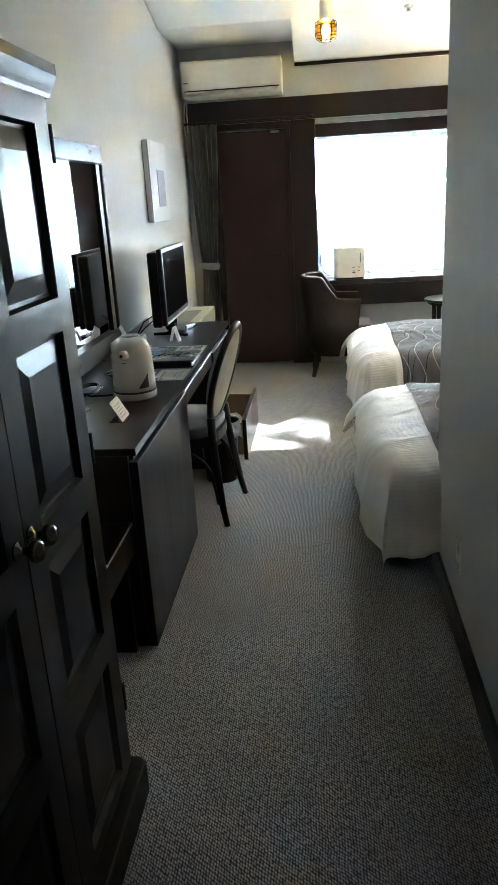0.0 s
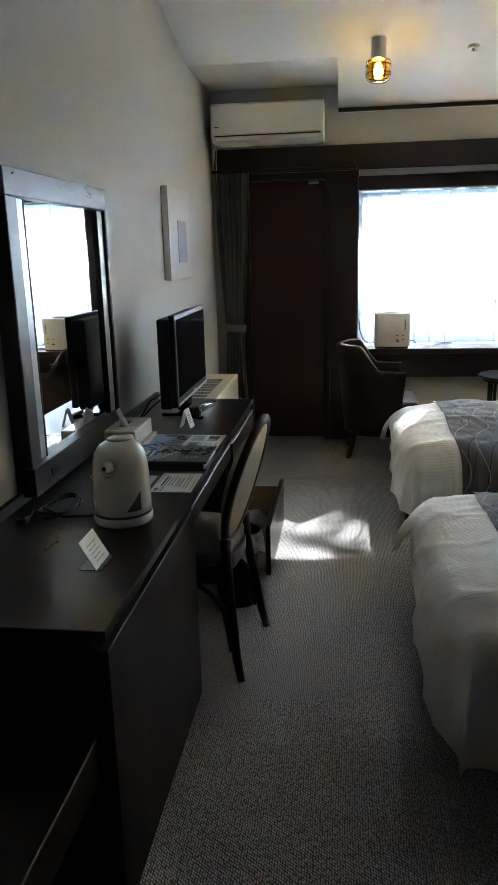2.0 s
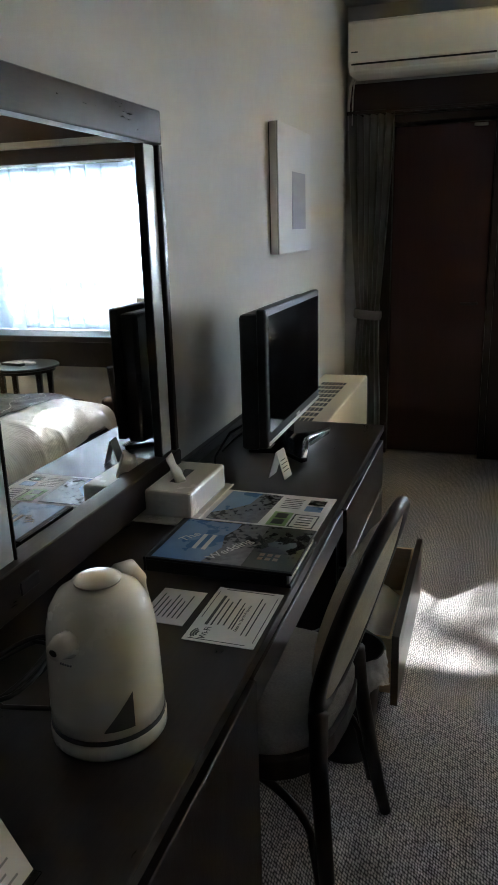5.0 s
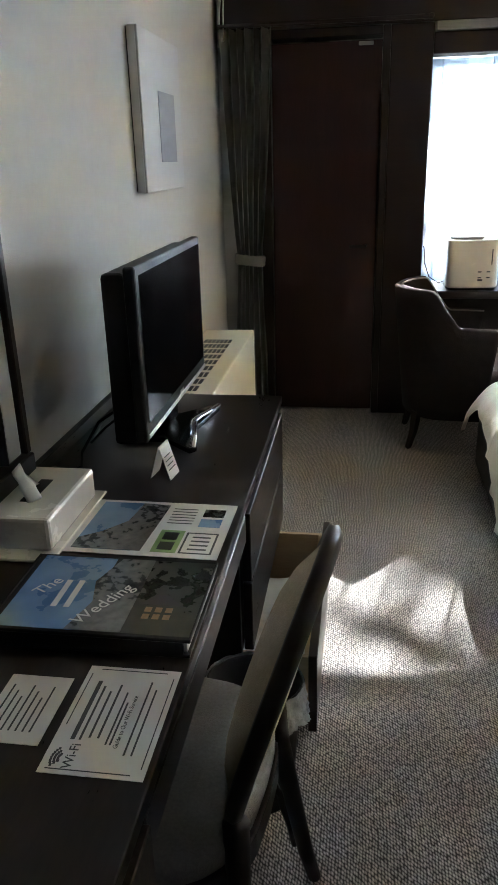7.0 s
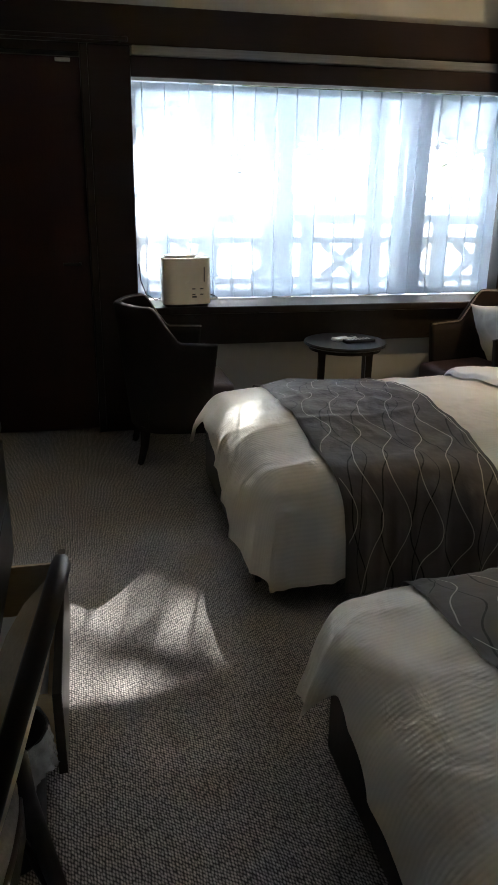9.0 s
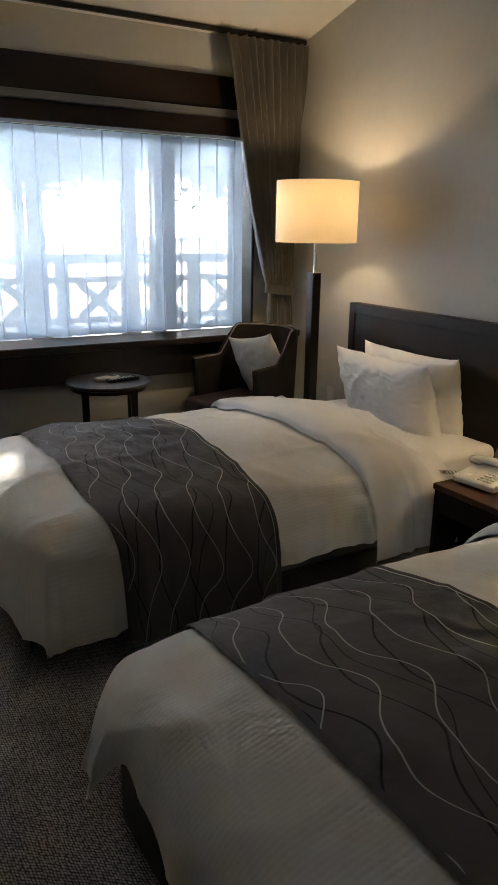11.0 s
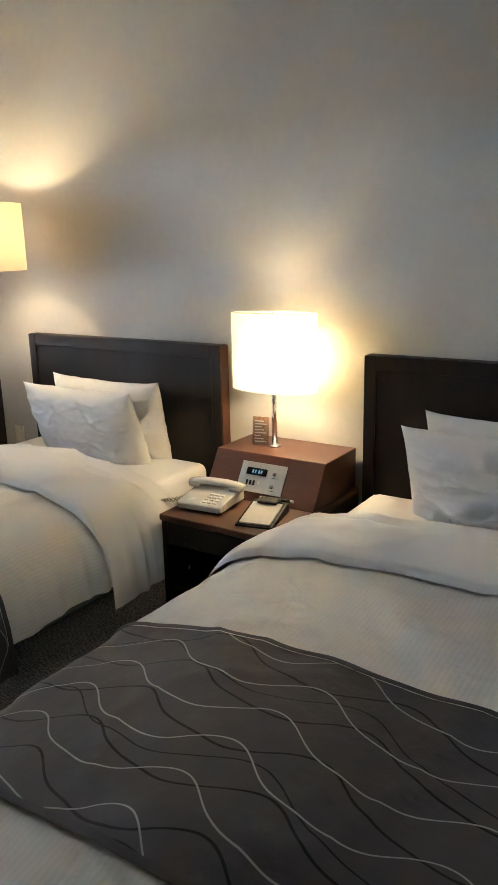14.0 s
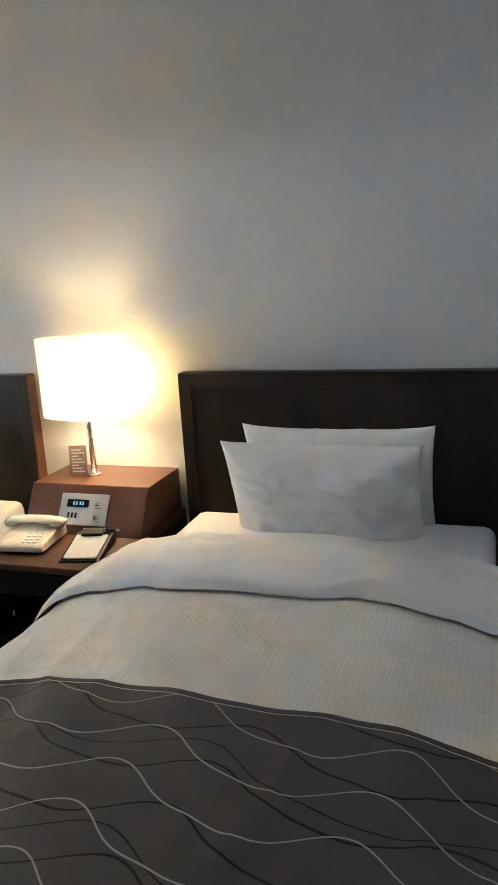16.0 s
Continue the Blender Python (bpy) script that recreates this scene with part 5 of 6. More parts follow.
def bed(yc, seed, label, near_hang, far_hang, foot):
    w = 1.17
    y0, y1 = yc - w / 2, yc + w / 2
    t = thing("bed", label, "bed", pose(0, 0, 0), "twin beds")
    part("base", box(1.372, 3.50, y0 + 0.04, y1 - 0.04, 0.045, 0.27, 0.012), M_BASE, t, "grey cloth-covered bed base")
    part("foot_board", box(1.345, 1.37, y0 + 0.03, y1 - 0.03, 0.012, 0.30, 0.004), M_BLACKP, t, "black board at the foot of the base")
    part("mattress", box(1.40, 3.53, y0 + 0.02, y1 - 0.02, 0.272, 0.425, 0.04, seg=3), M_SHEET, t, smooth=True)
    for x in (1.62, 3.38):
        for y in (y0 + 0.12, y1 - 0.12):
            part("leg", tube([(x, y, 0.0), (x, y, 0.045)], 0.03, 14), M_DARKV, t)
    hb = part("headboard", box(3.562, 3.616, yc - 0.625, yc + 0.625, 0.0, 0.967, 0.004, seg=2), M_DARKV, t, "dark wooden headboard")
    fr = bmesh.new()
    for a in ((yc - 0.624, yc - 0.575, 0.3, 0.966), (yc + 0.575, yc + 0.624, 0.3, 0.966)):
        box(3.552, 3.5615, a[0], a[1], a[2], a[3], 0.002, fr)
    box(3.552, 3.5615, yc - 0.5745, yc + 0.5745, 0.91, 0.966, 0.002, fr)
    part("headboard_border", fr, M_DARKV, hb)
    part("headboard_edge", box(3.556, 3.614, yc - 0.6315, yc - 0.6255, 0.02, 0.963, 0.001), M_WALNUT, hb, "brown veneered edge")

    def top(x, y):
        # fullness of the quilt
        e = (y - yc) / (w / 2)
        puff = (0.065 * max(0, 1 - abs(e) ** 2.2)) * min(1, max(0, (x - 1.24) / 0.35)) ** 0.6 + 0.022 * wob(x * 1.7, y * 1.7, seed) + 0.009 * wob(x * 4.5, y * 4.5, seed + 4) + 0.003 * wob(x * 13, y * 13, seed + 2) + 0.009 * crease(x * 1.1 + y * 0.7, y * 2.6 - x * 0.6, seed + 3, 6) + 0.006 * crease(x * 2.6 - y, y * 2.2 + x * 1.3, seed + 6, 6)
        return BED_TOP + puff

    fl = 0.35         # how far the cloth goes past the foot edge
    xe = 2.99

    def quilt(a0, a1, lift, na, hang=(0, 0), ruck=1.0, jag=0.0, thick=0.0, roll=0.0):
        """The cloth between two lengths from the foot edge (negative: hanging), laid over mattress and sides."""
        n_, f_ = near_hang + hang[0], far_hang + hang[1]
        span = w + n_ + f_

        def f(u, v):
            a = a0 + (a1 - a0) * u
            b = -n_ + span * v
            a += jag * wob(v * 5, seed, 2)
            lap = min(1, max(0, (b / w - 0.80) / 0.12))
            lap = lap * lap * (3 - 2 * lap)
            if a < 0:
                a *= 0.42 + 0.70 * (1 - min(1, max(0, b / w))) ** 1.8 + 0.34 * lap
            if b > w:
                b = w + (b - w) * (0.35 + 0.65 * min(1, max(0, a) / 0.45))
            if b < 0:
                b *= 1 + 0.32 * max(0, 1 - max(0, a) / 0.75)
            rx, dx = smooth_drop(-a, 0.11, 0.4)
            x = BED_X0 + foot + (a if a > 0 else -rx)
            if b < 0:
                ry, dy = smooth_drop(-b, 0.14, 0.5)
                y = y0 + 0.02 - ry
            elif b > w:
                ry, dy = smooth_drop(b - w, 0.14, 0.5)
                y = y1 - 0.02 + ry
            else:
                ry, dy = 0, 0
                y = y0 + 0.02 + (w - 0.04) * b / w
            near_foot = max(0, 1 - max(0, a) / 0.38) ** 2
            y = yc + (y - yc) * (1 - 0.04 * near_foot)
            x += 0.045 * near_foot * abs((y - yc) / (w / 2)) ** 4 if abs(y - yc) < w else 0
            z = top(x, min(max(y, y0), y1)) + lift - 0.02 * near_foot
            fall = (dx ** 5 + dy ** 5) ** 0.2
            z += roll * math.sin(math.pi * u ** 0.6) ** 0.5 * max(0.25, 1 - fall / 0.12)
            k = min(1, fall / 0.2)
            fold = ruck * k * (0.022 * wob(x * 5, y * 0.8, seed + 7) + 0.014 * wob(x * 9 + z * 7, x * 2 - z * 3, seed + 9) + 0.022 * crease(x * 4.5 + z * 2.5, x * 1.2 - z * 1.2, seed + 13, 4) + 0.010 * crease(x * 9 - z * 6, z * 4, seed + 5, 4))
            foldx = ruck * k * (0.010 * wob(y * 6, z * 1.5, seed + 11) + 0.016 * crease(y * 4.5 + z * 2, z * 1.5, seed + 15, 4))
            if dx:
                tug = lap * min(1, dx / 0.12)
                x -= 0.05 * tug * (1 + 0.5 * wob(y * 9, z * 6, seed))
                y -= 0.10 * tug * max(0, b / w - 0.8) / 0.2
            if dy:
                y += (-1 if b < 0 else 1) * (0.02 * k + fold + lift)
            if dx:
                x -= 0.02 * k + foldx + lift
            return Vector((x, y, max(0.065, z - fall)))

        def uv(u, v):
            return (a0 + (a1 - a0) * u, span * v)

        return grid(na, 132, f, uv, thick)

    part("duvet", quilt(-fl, xe - BED_X0 - foot, 0.0, 150), M_DUVET, t, "cream striped duvet hanging over the sides", smooth=True)
    bmf = quilt(1.285 - foot, 1.63 - foot, 0.009, 60, (0.10, 0.05), 1.0, 0.10, 0.0, 0.042)
    part("turned_sheet", bmf, M_SHEET, t, "plain white sheet turned down over the duvet", smooth=True)
    edge = quilt(1.62 - foot, 1.71 - foot, 0.010, 6, (0.10, 0.05), 1.0, 0.10)
    part("sheet_fold", edge, M_SHEET, t, smooth=True)
    rn = thing("bed_runner", "taupe bed runner with wavy pale and black lines", "bed runner", pose(0, 0, 0), "bed runners")
    r0 = 0.175 if yc > 4 else 0.155
    part("cloth", quilt(r0, r0 + 0.6, 0.007, 60, (0.10, 0.05)), M_RUNNER, rn, smooth=True)
    hm = quilt(r0 - 0.015, r0, 0.009, 2, (0.10, 0.05))
    part("hem", hm, M_HEM, rn, smooth=True)
    hm = quilt(r0 + 0.6, r0 + 0.615, 0.009, 2, (0.10, 0.05))
    part("hem", hm, M_HEM, rn, smooth=True)
    for i, (x, dz, dy, tilt) in enumerate(((3.475, -0.012, -0.03, -11), (3.335, -0.027, -0.005, -19))):
        p = thing("pillow", "white pillow in a plain cotton case leaning on the headboard", "pillow", pose(x, yc + dy + 0.01, 0.592 + dz, 0, 0, 90), "bed pillows")
        part("case", moved(pillow_mesh(0.69, 0.45, 0.17, seed + i * 5, 72, 3.6), pose(0, 0, 0, tilt, 0, 0)), M_SHEET, p, smooth=True)
        if i and yc < 4:
            part("seam_flap", moved(grid(2, 24, lambda u, v: Vector((0.155 + 0.007 * u + 0.008 * math.sin(v * 3), 0.0885 - 0.05 * (2 * v - 1) ** 4 - 0.012 * v, -0.19 + 0.37 * v)), thick=0.004), pose(0, 0, 0, tilt, 0, 0)), M_SHEET, p, smooth=True)
    return t


bed(5.165, 2.0, "single bed with cream duvet and grey base near the window", 0.335, 0.34, 0.06)
bed(3.215, 21.0, "single bed with cream duvet and grey base beside the partition", 0.33, 0.34, 0.035)

# ---- nightstand between the beds ----
ns = thing("nightstand", "dark wooden nightstand with a brown control console between the beds", "nightstand", pose(0, 0, 0))
N0, N1 = 3.872, 4.405
NZ = 0.402
part("top", box(2.930, 3.60, N0, N1, NZ - 0.025, NZ, 0.003), M_WALNUT, ns, "brown veneered top")
part("side_panel", box(2.940, 3.60, N0 + 0.002, N0 + 0.024, 0.0, NZ - 0.0255, 0.002), M_DARKV, ns)
part("side_panel", box(2.940, 3.60, N1 - 0.024, N1 - 0.002, 0.0, NZ - 0.0255, 0.002), M_DARKV, ns)
part("drawer_front", box(2.945, 2.965, N0 + 0.026, N1 - 0.026, 0.28, NZ - 0.028, 0.002), M_DARK, ns)
part("shelf", box(2.966, 3.584, N0 + 0.026, N1 - 0.026, 0.08, 0.1, 0.0), M_DARKV, ns)
part("rear_panel", box(3.585, 3.6, N0 + 0.026, N1 - 0.026, 0.1, NZ - 0.0255), M_DARKV, ns)
prof = ((3.225, NZ + 0.001), (3.328, NZ + 0.170), (3.60, NZ + 0.170), (3.60, NZ + 0.001))
bm = bmesh.new()
e0, e1 = [[bm.verts.new((x, y, z)) for x, z in prof] for y in (3.89, 4.402)]
for i in range(4):
    bm.faces.new((e0[i], e0[(i + 1) % 4], e1[(i + 1) % 4], e1[i]))
bm.faces.new(e0[::-1])
bm.faces.new(e1)
bmesh.ops.recalc_face_normals(bm, faces=bm.faces[:])
bmesh.ops.bevel(bm, geom=bm.edges[:], offset=0.003, segments=2, profile=0.5, affect="EDGES")
cons = part("console", bm, M_WALNUT, ns, "brown sloping console")


def on_console(x0, x1, z0, z1, lift, thick, bevel=0.001):
    """A block on the sloping face; x along the console, z up the slope."""
    bm = box(x0, x1, -lift - thick, -lift, z0, z1, bevel)
    ax = Vector((0, -1, 0))
    upv = Vector((0.103, 0, 0.169)).normalized()
    nv = Vector((-0.169, 0, 0.103)).normalized()
    m = Matrix((ax.to_4d(), (-nv).to_4d(), upv.to_4d(), (0, 0, 0, 1))).transposed()
    m[0][3], m[1][3], m[2][3] = 3.2768, 4.152, NZ + 0.0855
    for i in range(3):
        m[3][i] = 0
    m[3][3] = 1
    return moved(bm, m)


pl = part("control_panel", on_console(-0.105, 0.105, -0.062, 0.062, 0.0, 0.004), M_STEEL, ns, "brushed steel control panel")
part("display", on_console(-0.075, 0.02, 0.008, 0.038, 0.0042, 0.001), M_GLOSS, pl, "black clock display")
seg = bmesh.new()
for i, x in enumerate((-0.048, -0.036, -0.020, -0.008)):
    joined(seg, on_console(x, x + 0.006, 0.016, 0.030, 0.0054, 0.0004, 0))
part("digits", seg, M_LCD, pl)
for i in range(3):
    part("switch", on_console(-0.066 + i * 0.016, -0.056 + i * 0.016, -0.035, -0.014, 0.0042, 0.004, 0.002), M_BLACKP, pl)
part("switch", on_console(-0.012, -0.004, -0.03, -0.016, 0.0042, 0.002, 0.001), M_WHITEP, pl)
for z in (0.022, -0.03):
    part("dial", on_console(0.05, 0.066, z - 0.008, z + 0.008, 0.0042, 0.010, 0.004), M_CHROME, pl, "small chrome dial")
for z in (0.008, -0.045):
    part("text_bar", on_console(0.045, 0.075, z - 0.002, z, 0.0042, 0.0004, 0), M_INK, pl)

phone = thing("telephone", "white push-button telephone on the nightstand", "telephone", pose(3.115, 4.29, NZ + 0.0005, 0, 0, -84))
bm = bmesh.new()
prof = ((-0.10, 0.006), (-0.10, 0.028), (-0.09, 0.034), (0.07, 0.058), (0.098, 0.058), (0.10, 0.05), (0.10, 0.006))
e0, e1 = [[bm.verts.new((x, y, z)) for y, z in prof] for x in (-0.098, 0.098)]
for i in range(len(prof)):
    j = (i + 1) % len(prof)
    bm.faces.new((e0[i], e0[j], e1[j], e1[i]))
bm.faces.new(e0[::-1])
bm.faces.new(e1)
bmesh.ops.recalc_face_normals(bm, faces=bm.faces[:])
bmesh.ops.bevel(bm, geom=bm.edges[:], offset=0.005, segments=2, profile=0.5, affect="EDGES")
part("body", bm, M_WHITEP, phone)
part("foot", box(-0.07, 0.07, -0.085, 0.085, 0.0, 0.0058), M_BLACKP, phone)
kb = bmesh.new()
for i in range(3):
    for j in range(4):
        z = 0.034 + 0.15 * (-0.075 + j * 0.022 + 0.09)
        box(0.005 + i * 0.023, 0.022 + i * 0.023, -0.08 + j * 0.022, -0.067 + j * 0.022, z - 0.004, z + 0.003, 0.001, kb)
part("keys", kb, M_ACW, phone, "grey-white number keys")
hs = tube([(-0.118, 0.052, 0.066), (-0.09, 0.052, 0.074), (-0.04, 0.052, 0.079), (0.04, 0.052, 0.079), (0.09, 0.052, 0.074), (0.118, 0.052, 0.066)], 0.025, 14, flat=0.6)
joined(hs, box(-0.118, -0.066, 0.024, 0.08, 0.053, 0.074, 0.009, seg=2))
joined(hs, box(0.066, 0.118, 0.024, 0.08, 0.053, 0.074, 0.009, seg=2))
part("handset", moved(hs, pose(0.0, 0, 0.0)), M_WHITEP, phone, smooth=True)
pts = []
for i in range(120):
    q = i / 119
    a = q * 2 * math.pi * 20
    cx, cy = 3.14 - 0.2 * q * (1 - q) * 2 - 0.03 * q, 4.40 + 0.075 * math.sin(q * math.pi)
    pts.append((cx + 0.006 * math.cos(a) * 0.6, cy, NZ + 0.0125 + 0.006 * math.sin(a)))
part("handset_cord", tube([Vector(p) for p in pts], 0.0025, 6), M_WHITEP, phone, "coiled white cord", smooth=True).matrix_parent_inverse = phone.matrix_world.inverted()
pad = thing("memo_pad", "white memo pad in a black holder on the nightstand", "memo pad", pose(3.085, 4.03, NZ + 0.0005, 0, 0, -78) @ Matrix.Diagonal((1.15, 1.12, 1, 1)))
wedge = box(-0.062, 0.062, -0.09, 0.09, 0.0, 0.006)
for v in wedge.verts:
    if v.co.z > 0.003 and v.co.y > 0:
        v.co.z = 0.040
part("holder", wedge, M_BLACKP, pad)
part("paper", moved(box(-0.052, 0.052, -0.08, 0.06, 0.0005, 0.006), pose(0, 0, 0.0231, 10.7, 0, 0)), M_PAPER, pad)
part("clip", moved(box(-0.035, 0.035, 0.045, 0.085, 0.0062, 0.019, 0.006, seg=2), pose(0, 0, 0.0231, 10.7, 0, 0)), M_BLACKP, pad, "dark grey paper clip")
pen = thing("ballpoint_pen", "grey ballpoint pen lying on the memo holder", "pen", pose(3.178, 4.025, NZ + 0.0475, 0, 0, 96))
part("barrel", tube([(-0.07, 0, 0), (-0.06, 0, 0), (0.06, 0, 0), (0.07, 0, 0)], 0.0055, 10), M_STEEL, pen, smooth=True)
part("grip", tube([(-0.058, 0, 0), (-0.02, 0, 0)], 0.0062, 10), M_BLACKP, pen, smooth=True)
inf = thing("information_stand", "clear amber acrylic information card on the console", "sign", pose(3.45, 4.265, NZ + 0.1705, 0, 0, -78))
part("plate", moved(box(-0.037, 0.037, -0.0015, 0.0015, 0.0, 0.12), pose(0, 0, 0, -6, 0, 0)), M_HOUSEPRINT, inf)
bm = bmesh.new()
for i in range(8):
    box(-0.027, 0.026 - 0.012 * (i % 3), -0.0024, -0.0016, 0.012 + i * 0.0125, 0.0165 + i * 0.0125, 0, bm)
part("text_bar", moved(bm, pose(0, 0, 0, -6, 0, 0)), M_PAPER, inf)

# ---- lamps ----
lamp = thing("table_lamp", "lit cream oval-shaded table lamp on the console", "lamp", pose(3.46, 4.2, NZ + 0.1705))
part("foot", lathe([(0, 0), (0.028, 0), (0.028, 0.006), (0.012, 0.01), (0, 0.01)], 24), M_CHROME, lamp, smooth=True)
part("stem", tube([(0, 0, 0.01), (0, 0, 0.35)], 0.0115, 16), M_CHROME, lamp, "chromed stem", smooth=True)
part("shade", lathe([(0.098, 0.245), (0.1, 0.245), (0.1, 0.555), (0.098, 0.555)], 48, 1.0, 1.95), M_SHADE_T, lamp, "glowing cream oval shade", smooth=False)
part("spider", tube([(0, -0.19, 0.552), (0, 0, 0.552), (0, 0.19, 0.552)], 0.0025, 6), M_CHROME, lamp)
part("finial", lathe([(0, 0.548), (0.006, 0.55), (0.005, 0.56), (0, 0.563)], 12), M_CHROME, lamp)
part("bulb", lathe([(0, 0.33), (0.014, 0.335), (0.016, 0.36), (0.03, 0.39), (0.03, 0.41), (0.018, 0.43), (0, 0.435)], 20), glow("warm_bulb", (1.0, 0.8, 0.5), 1.5), lamp, smooth=True)


def bulb_light(name, place, watts, colour, size):
    d = bpy.data.lights.new(name, "POINT")
    d.energy, d.color, d.shadow_soft_size = watts, colour, size
    ob = new(name, d)
    ob.location = place
    return ob


bulb_light("table_lamp_light", (3.47, 4.13, 0.94), 1.3, (1.0, 0.74, 0.4), 0.035)
fl = thing("floor_lamp", "lit cream drum-shaded floor lamp with a dark square post", "floor lamp", pose(3.245, 5.72, 0))
part("foot", box(-0.13, 0.13, -0.13, 0.13, 0.0, 0.022, 0.004), M_DARKV, fl)
part("post", box(-0.027, 0.027, -0.027, 0.027, 0.0222, 1.145, 0.003), M_DARKV, fl, "square dark wooden post")
part("stem", tube([(0, 0, 1.145), (0, 0, 1.36)], 0.009, 14), M_CHROME, fl)
part("pull_chain", tube([(-0.03, -0.03, 1.31), (-0.03, -0.03, 1.2)], 0.0018, 6), M_CHROME, fl)
part("shade", lathe([(0.214, 1.303), (0.217, 1.303), (0.217, 1.612), (0.214, 1.612)], 56, 1.0, 1.0), M_SHADE_F, fl, "glowing cream drum shade")
part("spider", tube([(-0.214, 0, 1.6), (0, 0, 1.6), (0.214, 0, 1.6)], 0.003, 6), M_CHROME, fl)
part("bulb", lathe([(0, 1.36), (0.014, 1.365), (0.016, 1.38), (0.03, 1.41), (0.03, 1.43), (0.018, 1.45), (0, 1.455)], 20), glow("soft_bulb", (1.0, 0.78, 0.45), 1.2), fl, smooth=True)
bulb_light("floor_lamp_light", (3.245, 5.72, 1.495), 1.7, (1.0, 0.73, 0.40), 0.03)

cl_y = 5.55
cl_z = ceiling_z(cl_y)
cl = thing("ceiling_lamp", "lit amber glass lamp in a wire cage under the ceiling", "lamp", pose(1.19, cl_y, cl_z - 0.05) @ Matrix.Diagonal((0.88, 0.88, 0.92, 1)))
part("mount", lathe([(0, 0.06), (0.05, 0.06), (0.05, -0.055), (0.046, -0.062), (0, -0.062)], 28), M_ACW, cl, smooth=False)
part("glass", lathe([(0.045, -0.064), (0.07, -0.075), (0.078, -0.1), (0.078, -0.16), (0.07, -0.18), (0.05, -0.19), (0.048, -0.188), (0.067, -0.178), (0.075, -0.16), (0.075, -0.1), (0.067, -0.077), (0.045, -0.067)], 32), M_AMBER, cl, "amber glass jar", smooth=True)
cage = bmesh.new()
for i in range(6):
    a = i * math.pi / 3
    tube([(r * math.cos(a), r * math.sin(a), z) for r, z in ((0.05, -0.06), (0.08, -0.075), (0.083, -0.1), (0.083, -0.165), (0.07, -0.19), (0.05, -0.2))], 0.0028, 6, cage)
for r, z in ((0.083, -0.1), (0.083, -0.15), (0.052, -0.199)):
    tube([(r * math.cos(k * math.pi / 14), r * math.sin(k * math.pi / 14), z) for k in range(29)], 0.0028, 6, cage)
part("cage", cage, M_IRON, cl, "dark wire cage", smooth=True)
part("bulb", lathe([(0, -0.08), (0.014, -0.085), (0.018, -0.1), (0.032, -0.13), (0.03, -0.15), (0.016, -0.165), (0, -0.168)], 20), M_GLOW_C, cl, "glowing bulb", smooth=True)
spr_y = 5.70
sp = thing("sprinkler", "small white ceiling sprinkler head", "sprinkler", pose(1.756, spr_y, ceiling_z(spr_y)))
part("rose", lathe([(0, 0.01), (0.034, 0.01), (0.034, -0.004), (0.026, -0.009), (0, -0.009)], 24), M_ACW, sp)
part("head", lathe([(0, -0.009), (0.01, -0.009), (0.01, -0.022), (0.016, -0.024), (0.016, -0.027), (0, -0.027)], 18), M_STEEL, sp)

sock = thing("wall_switch_plate", "white switch plate low on the partition wall", "switch plate", pose(0, 0, 0))
part("plate", box(1.5425, 1.549, 2.09, 2.16, 0.235, 0.355, 0.002), M_WHITEP, sock)
part("rocker", box(1.54, 1.5423, 2.108, 2.142, 0.27, 0.32, 0.001), M_WHITEP, sock)
sk2 = thing("wall_socket", "white wall socket behind the corner armchair", "socket", pose(0, 0, 0))
part("plate", box(3.611, 3.619, 5.98, 6.05, 0.30, 0.42, 0.002), M_WHITEP, sk2)
part("outlet", box(3.609, 3.6108, 6.0, 6.03, 0.33, 0.39, 0.001), M_ACW, sk2)

# ---- outside ----
fixed("ground", box(-300, 300, 6.751, 600, -1.2, -0.6), M_EARTH, "sunlit dry grass outside", "ground")
fixed("terrace", box(-3, 8, 6.752, 8.9, -0.59, 0.02), M_RAIL, "weathered wooden terrace outside the window", "terrace")
# Unseen eave added to trim the sun patch on the floor.
fixed("terrace_roof", box(-3, 8, 6.752, 7.95, 2.42, 2.52), M_RAIL, "unseen wooden eave added to cut off the sun", "eave")
rail = thing("terrace_railing", "weathered wooden terrace railing with crossed braces", "railing", pose(0, 0, 0))
part("top_rail", box(-1.0, 6.5, 8.58, 8.68, 1.05, 1.13, 0.004), M_RAIL, rail)
part("bottom_rail", box(-1.0, 6.5, 8.6, 8.66, 0.55, 0.60, 0.004), M_RAIL, rail)
part("middle_rail", box(-1.0, 6.5, 8.6, 8.66, 0.89, 0.94, 0.004), M_RAIL, rail)
for i in range(7):
    x = -1.0 + i * 1.24
    part("post", box(x - 0.05, x + 0.05, 8.58, 8.68, 0.02, 1.049, 0.004), M_RAIL, rail)
for i in range(12):
    x = -0.75 + i * 0.63
    for s in (-1, 1):
        b = box(-0.22, 0.22, -0.014, 0.014, -0.032, 0.032)
        part("brace", moved(b, pose(x, 8.63 + s * 0.015, 0.745, 0, s * 42, 0)), M_RAIL, rail)


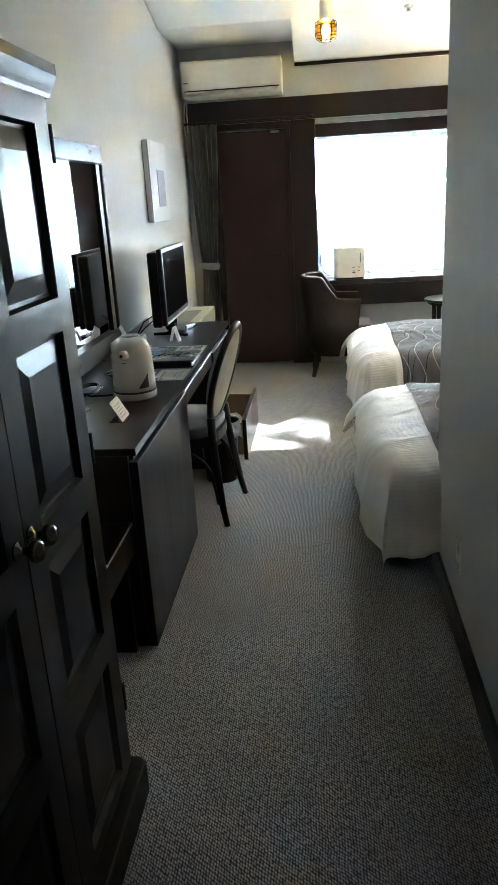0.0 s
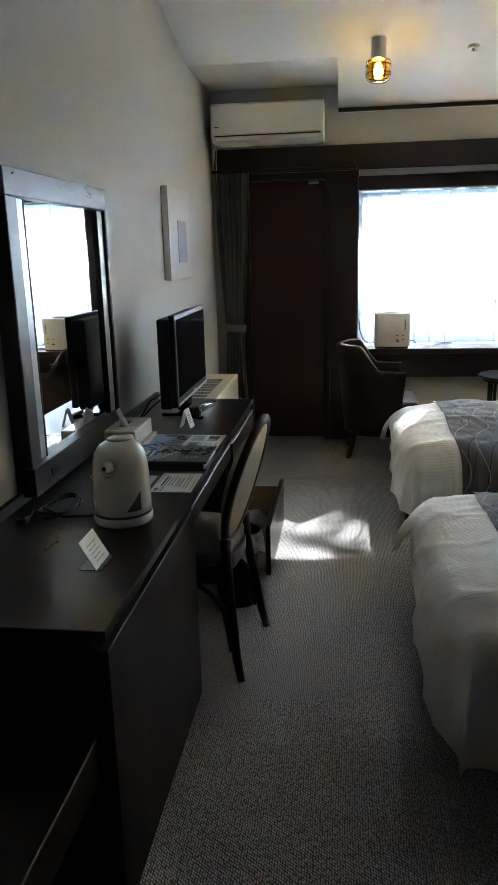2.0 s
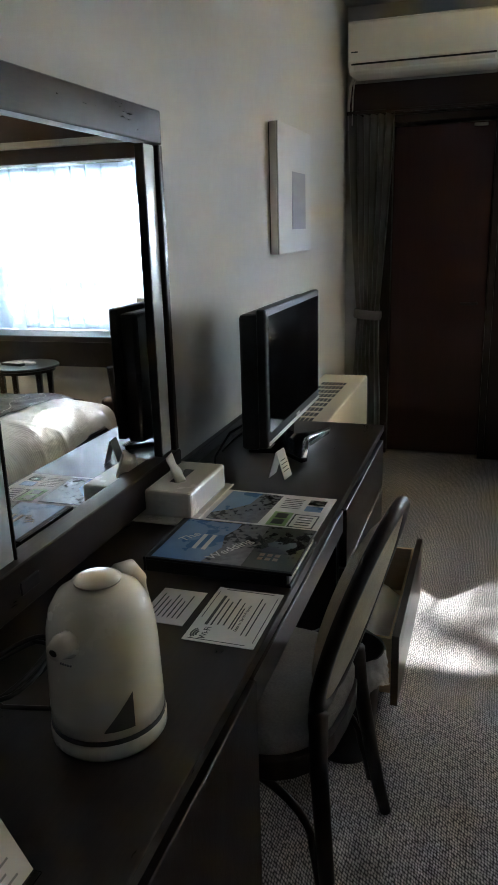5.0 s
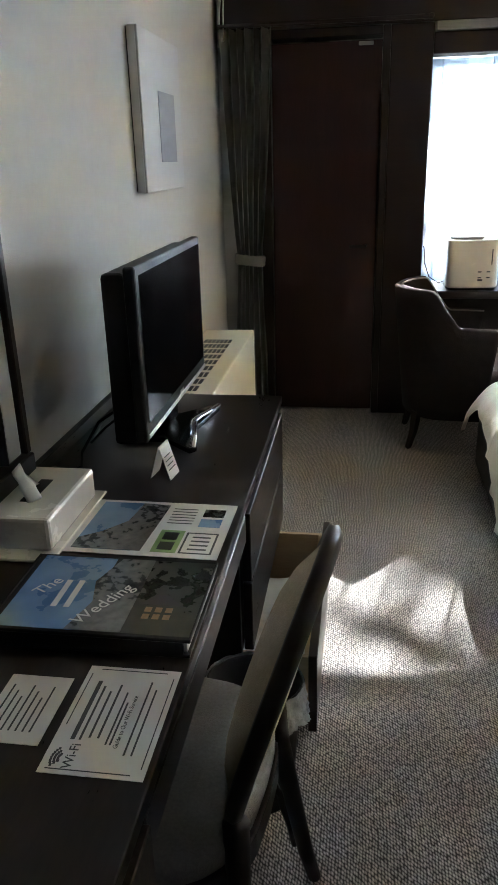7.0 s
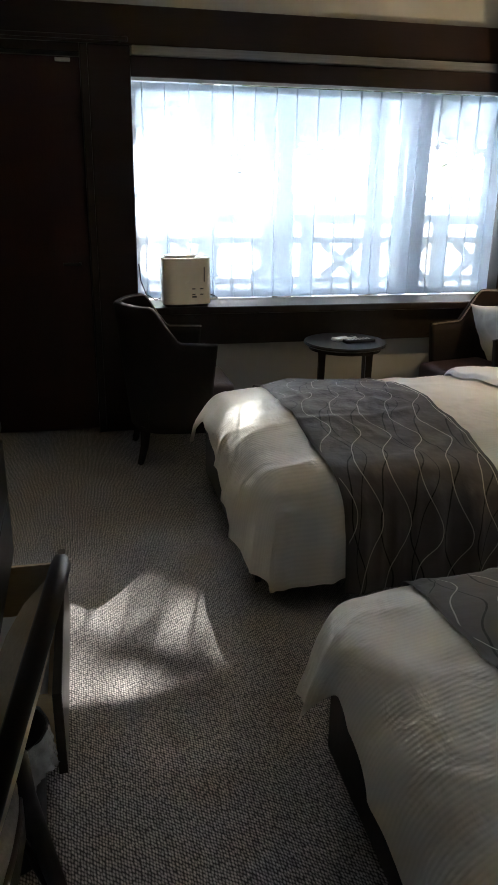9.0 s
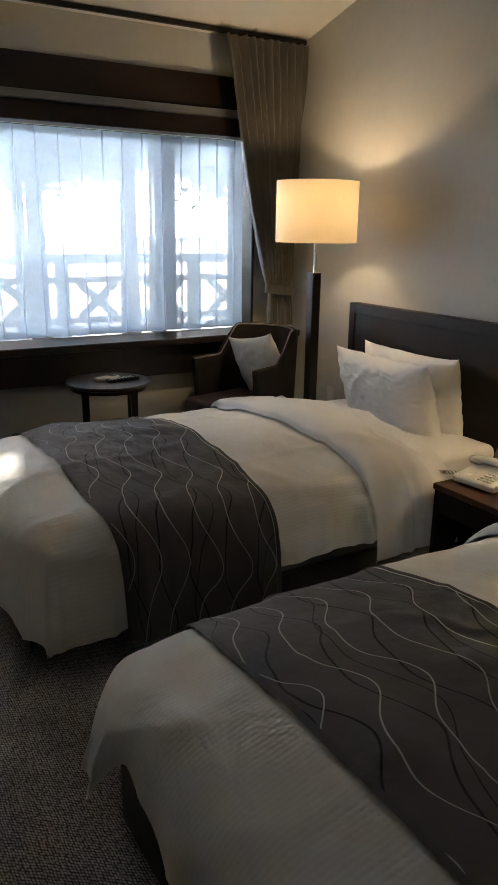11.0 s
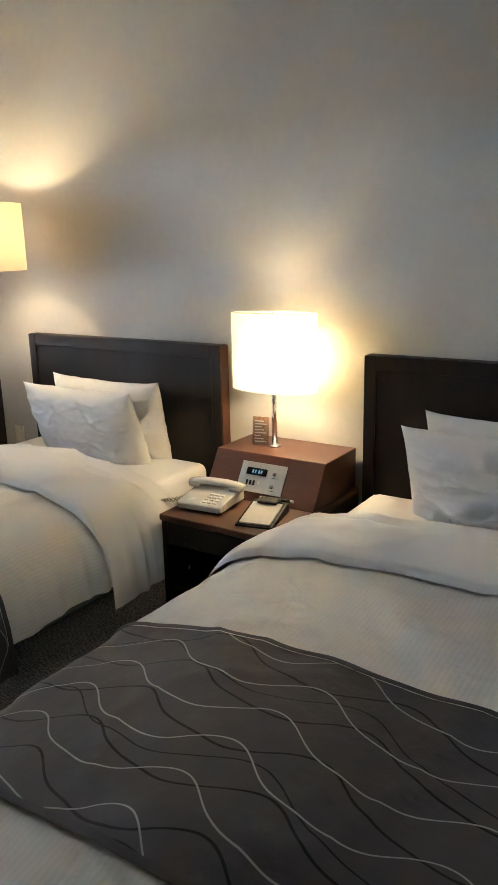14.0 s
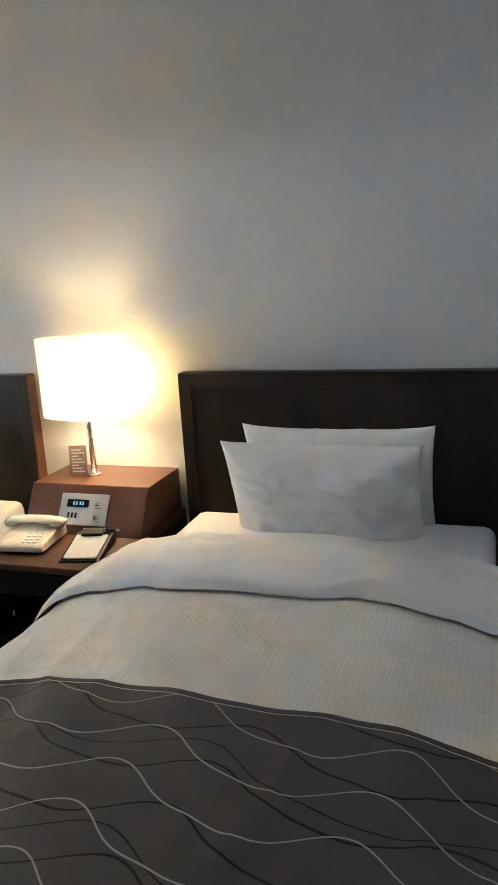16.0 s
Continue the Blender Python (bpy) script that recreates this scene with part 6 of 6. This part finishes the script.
def tree(x, y, hgt, seed, label, crown_from, spread, leaves, skip=None):
    rnd = random.Random(seed)
    t = thing("tree", label, "tree", pose(x, y, -0.6))
    pts = [(0.12 * wob(i, seed, 0), 0.12 * wob(i, seed, 5), hgt * i / 8) for i in range(9)]
    bm = tube(pts, 0.1, 10, ends=(0.17, 0.04))
    tips = []
    for i in range(26):
        z = crown_from + (hgt - crown_from) * rnd.random() ** 0.9
        a = rnd.uniform(0, 6.28)
        ln = spread * (1.05 - 0.6 * z / hgt) * rnd.uniform(0.6, 1.1)
        p = [(q * ln * math.cos(a) + 0.1 * wob(q * 3, i, 1), q * ln * math.sin(a) + 0.1 * wob(q * 3, i, 4), z + ln * (0.25 * q - 0.2 * q * q) + 0.08 * wob(q * 4, i, 2)) for q in (0, 0.25, 0.5, 0.75, 1)]
        tube(p, 0.03, 5, bm, ends=(0.045, 0.008))
        tips += p[1:]
        for _ in range(3):
            k = rnd.choice(p[1:])
            d = [k[0] + rnd.uniform(-0.5, 0.5), k[1] + rnd.uniform(-0.5, 0.5), k[2] + rnd.uniform(-0.15, 0.3)]
            tube([k, d], 0.01, 4, bm, ends=(0.014, 0.004))
            tips.append(d)
    part("trunk", bm, M_BARK, t, smooth=True)
    verts, faces = [], []
    for _ in range(leaves):
        k = rnd.choice(tips)
        c = Vector((k[0] + rnd.gauss(0, 0.28), k[1] + rnd.gauss(0, 0.28), k[2] + rnd.gauss(0, 0.13)))
        if skip and skip(c + Vector((x, y, -0.6))):
            continue
        e = Euler((rnd.uniform(-0.7, 0.7), rnd.uniform(-0.7, 0.7), rnd.uniform(0, 6.28))).to_matrix()
        s = rnd.uniform(0.07, 0.16)
        b0 = len(verts)
        for p in ((-s, 0, 0), (0, -s * 0.4, 0.01), (s, 0, 0), (0, s * 0.4, 0.01)):
            verts.append(c + e @ Vector(p))
        faces.append((b0, b0 + 1, b0 + 2, b0 + 3))
    me = bpy.data.meshes.new("crown")
    me.from_pydata(verts, [], faces)
    me.materials.append(M_LEAF)
    ob = new("crown", me)
    ob.parent = t
    return t


def in_sun_gap(p):
    """Gap cut through the crowns so the sun's patch falls on floor and bed."""
    d = (p.y - 6.5)
    wx, wz = p.x - 0.26 * d, p.z - 0.627 * d
    return 0.8 < wx < 1.82 and 1.04 < wz < 1.8


# Unseen high crowns block the sun; the first tree is added only for that.
for x, y, hgt, sd, cf, spd, lv in ((5.3, 13.6, 8.2, 11, 4.2, 2.0, 9000), (4.1, 14.5, 8.5, 1, 2.0, 3.0, 6200), (6.6, 15.5, 9.5, 2, 2.6, 3.2, 4200), (1.2, 17.0, 10.0, 3, 4.0, 3.2, 3600), (8.2, 13.0, 9.0, 4, 2.2, 3.0, 3600), (2.6, 13.2, 7.5, 5, 4.4, 2.2, 4200), (-2.0, 16.0, 9.0, 6, 2.6, 3.0, 2400), (5.2, 20.0, 10.5, 7, 1.6, 3.5, 3600), (10.5, 19.0, 10.0, 8, 1.6, 3.5, 2400)):
    tree(x, y, hgt, sd, "larch tree with thin spreading limbs beyond the terrace, upper crown added against the sun", cf, spd, lv, in_sun_gap)
# Glowing plane stands in for the bright distance and lights the room.
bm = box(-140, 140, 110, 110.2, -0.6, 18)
fixed("backdrop", bm, haze_material(), "glowing backdrop for the bright hazy distance beyond the trees", "backdrop")
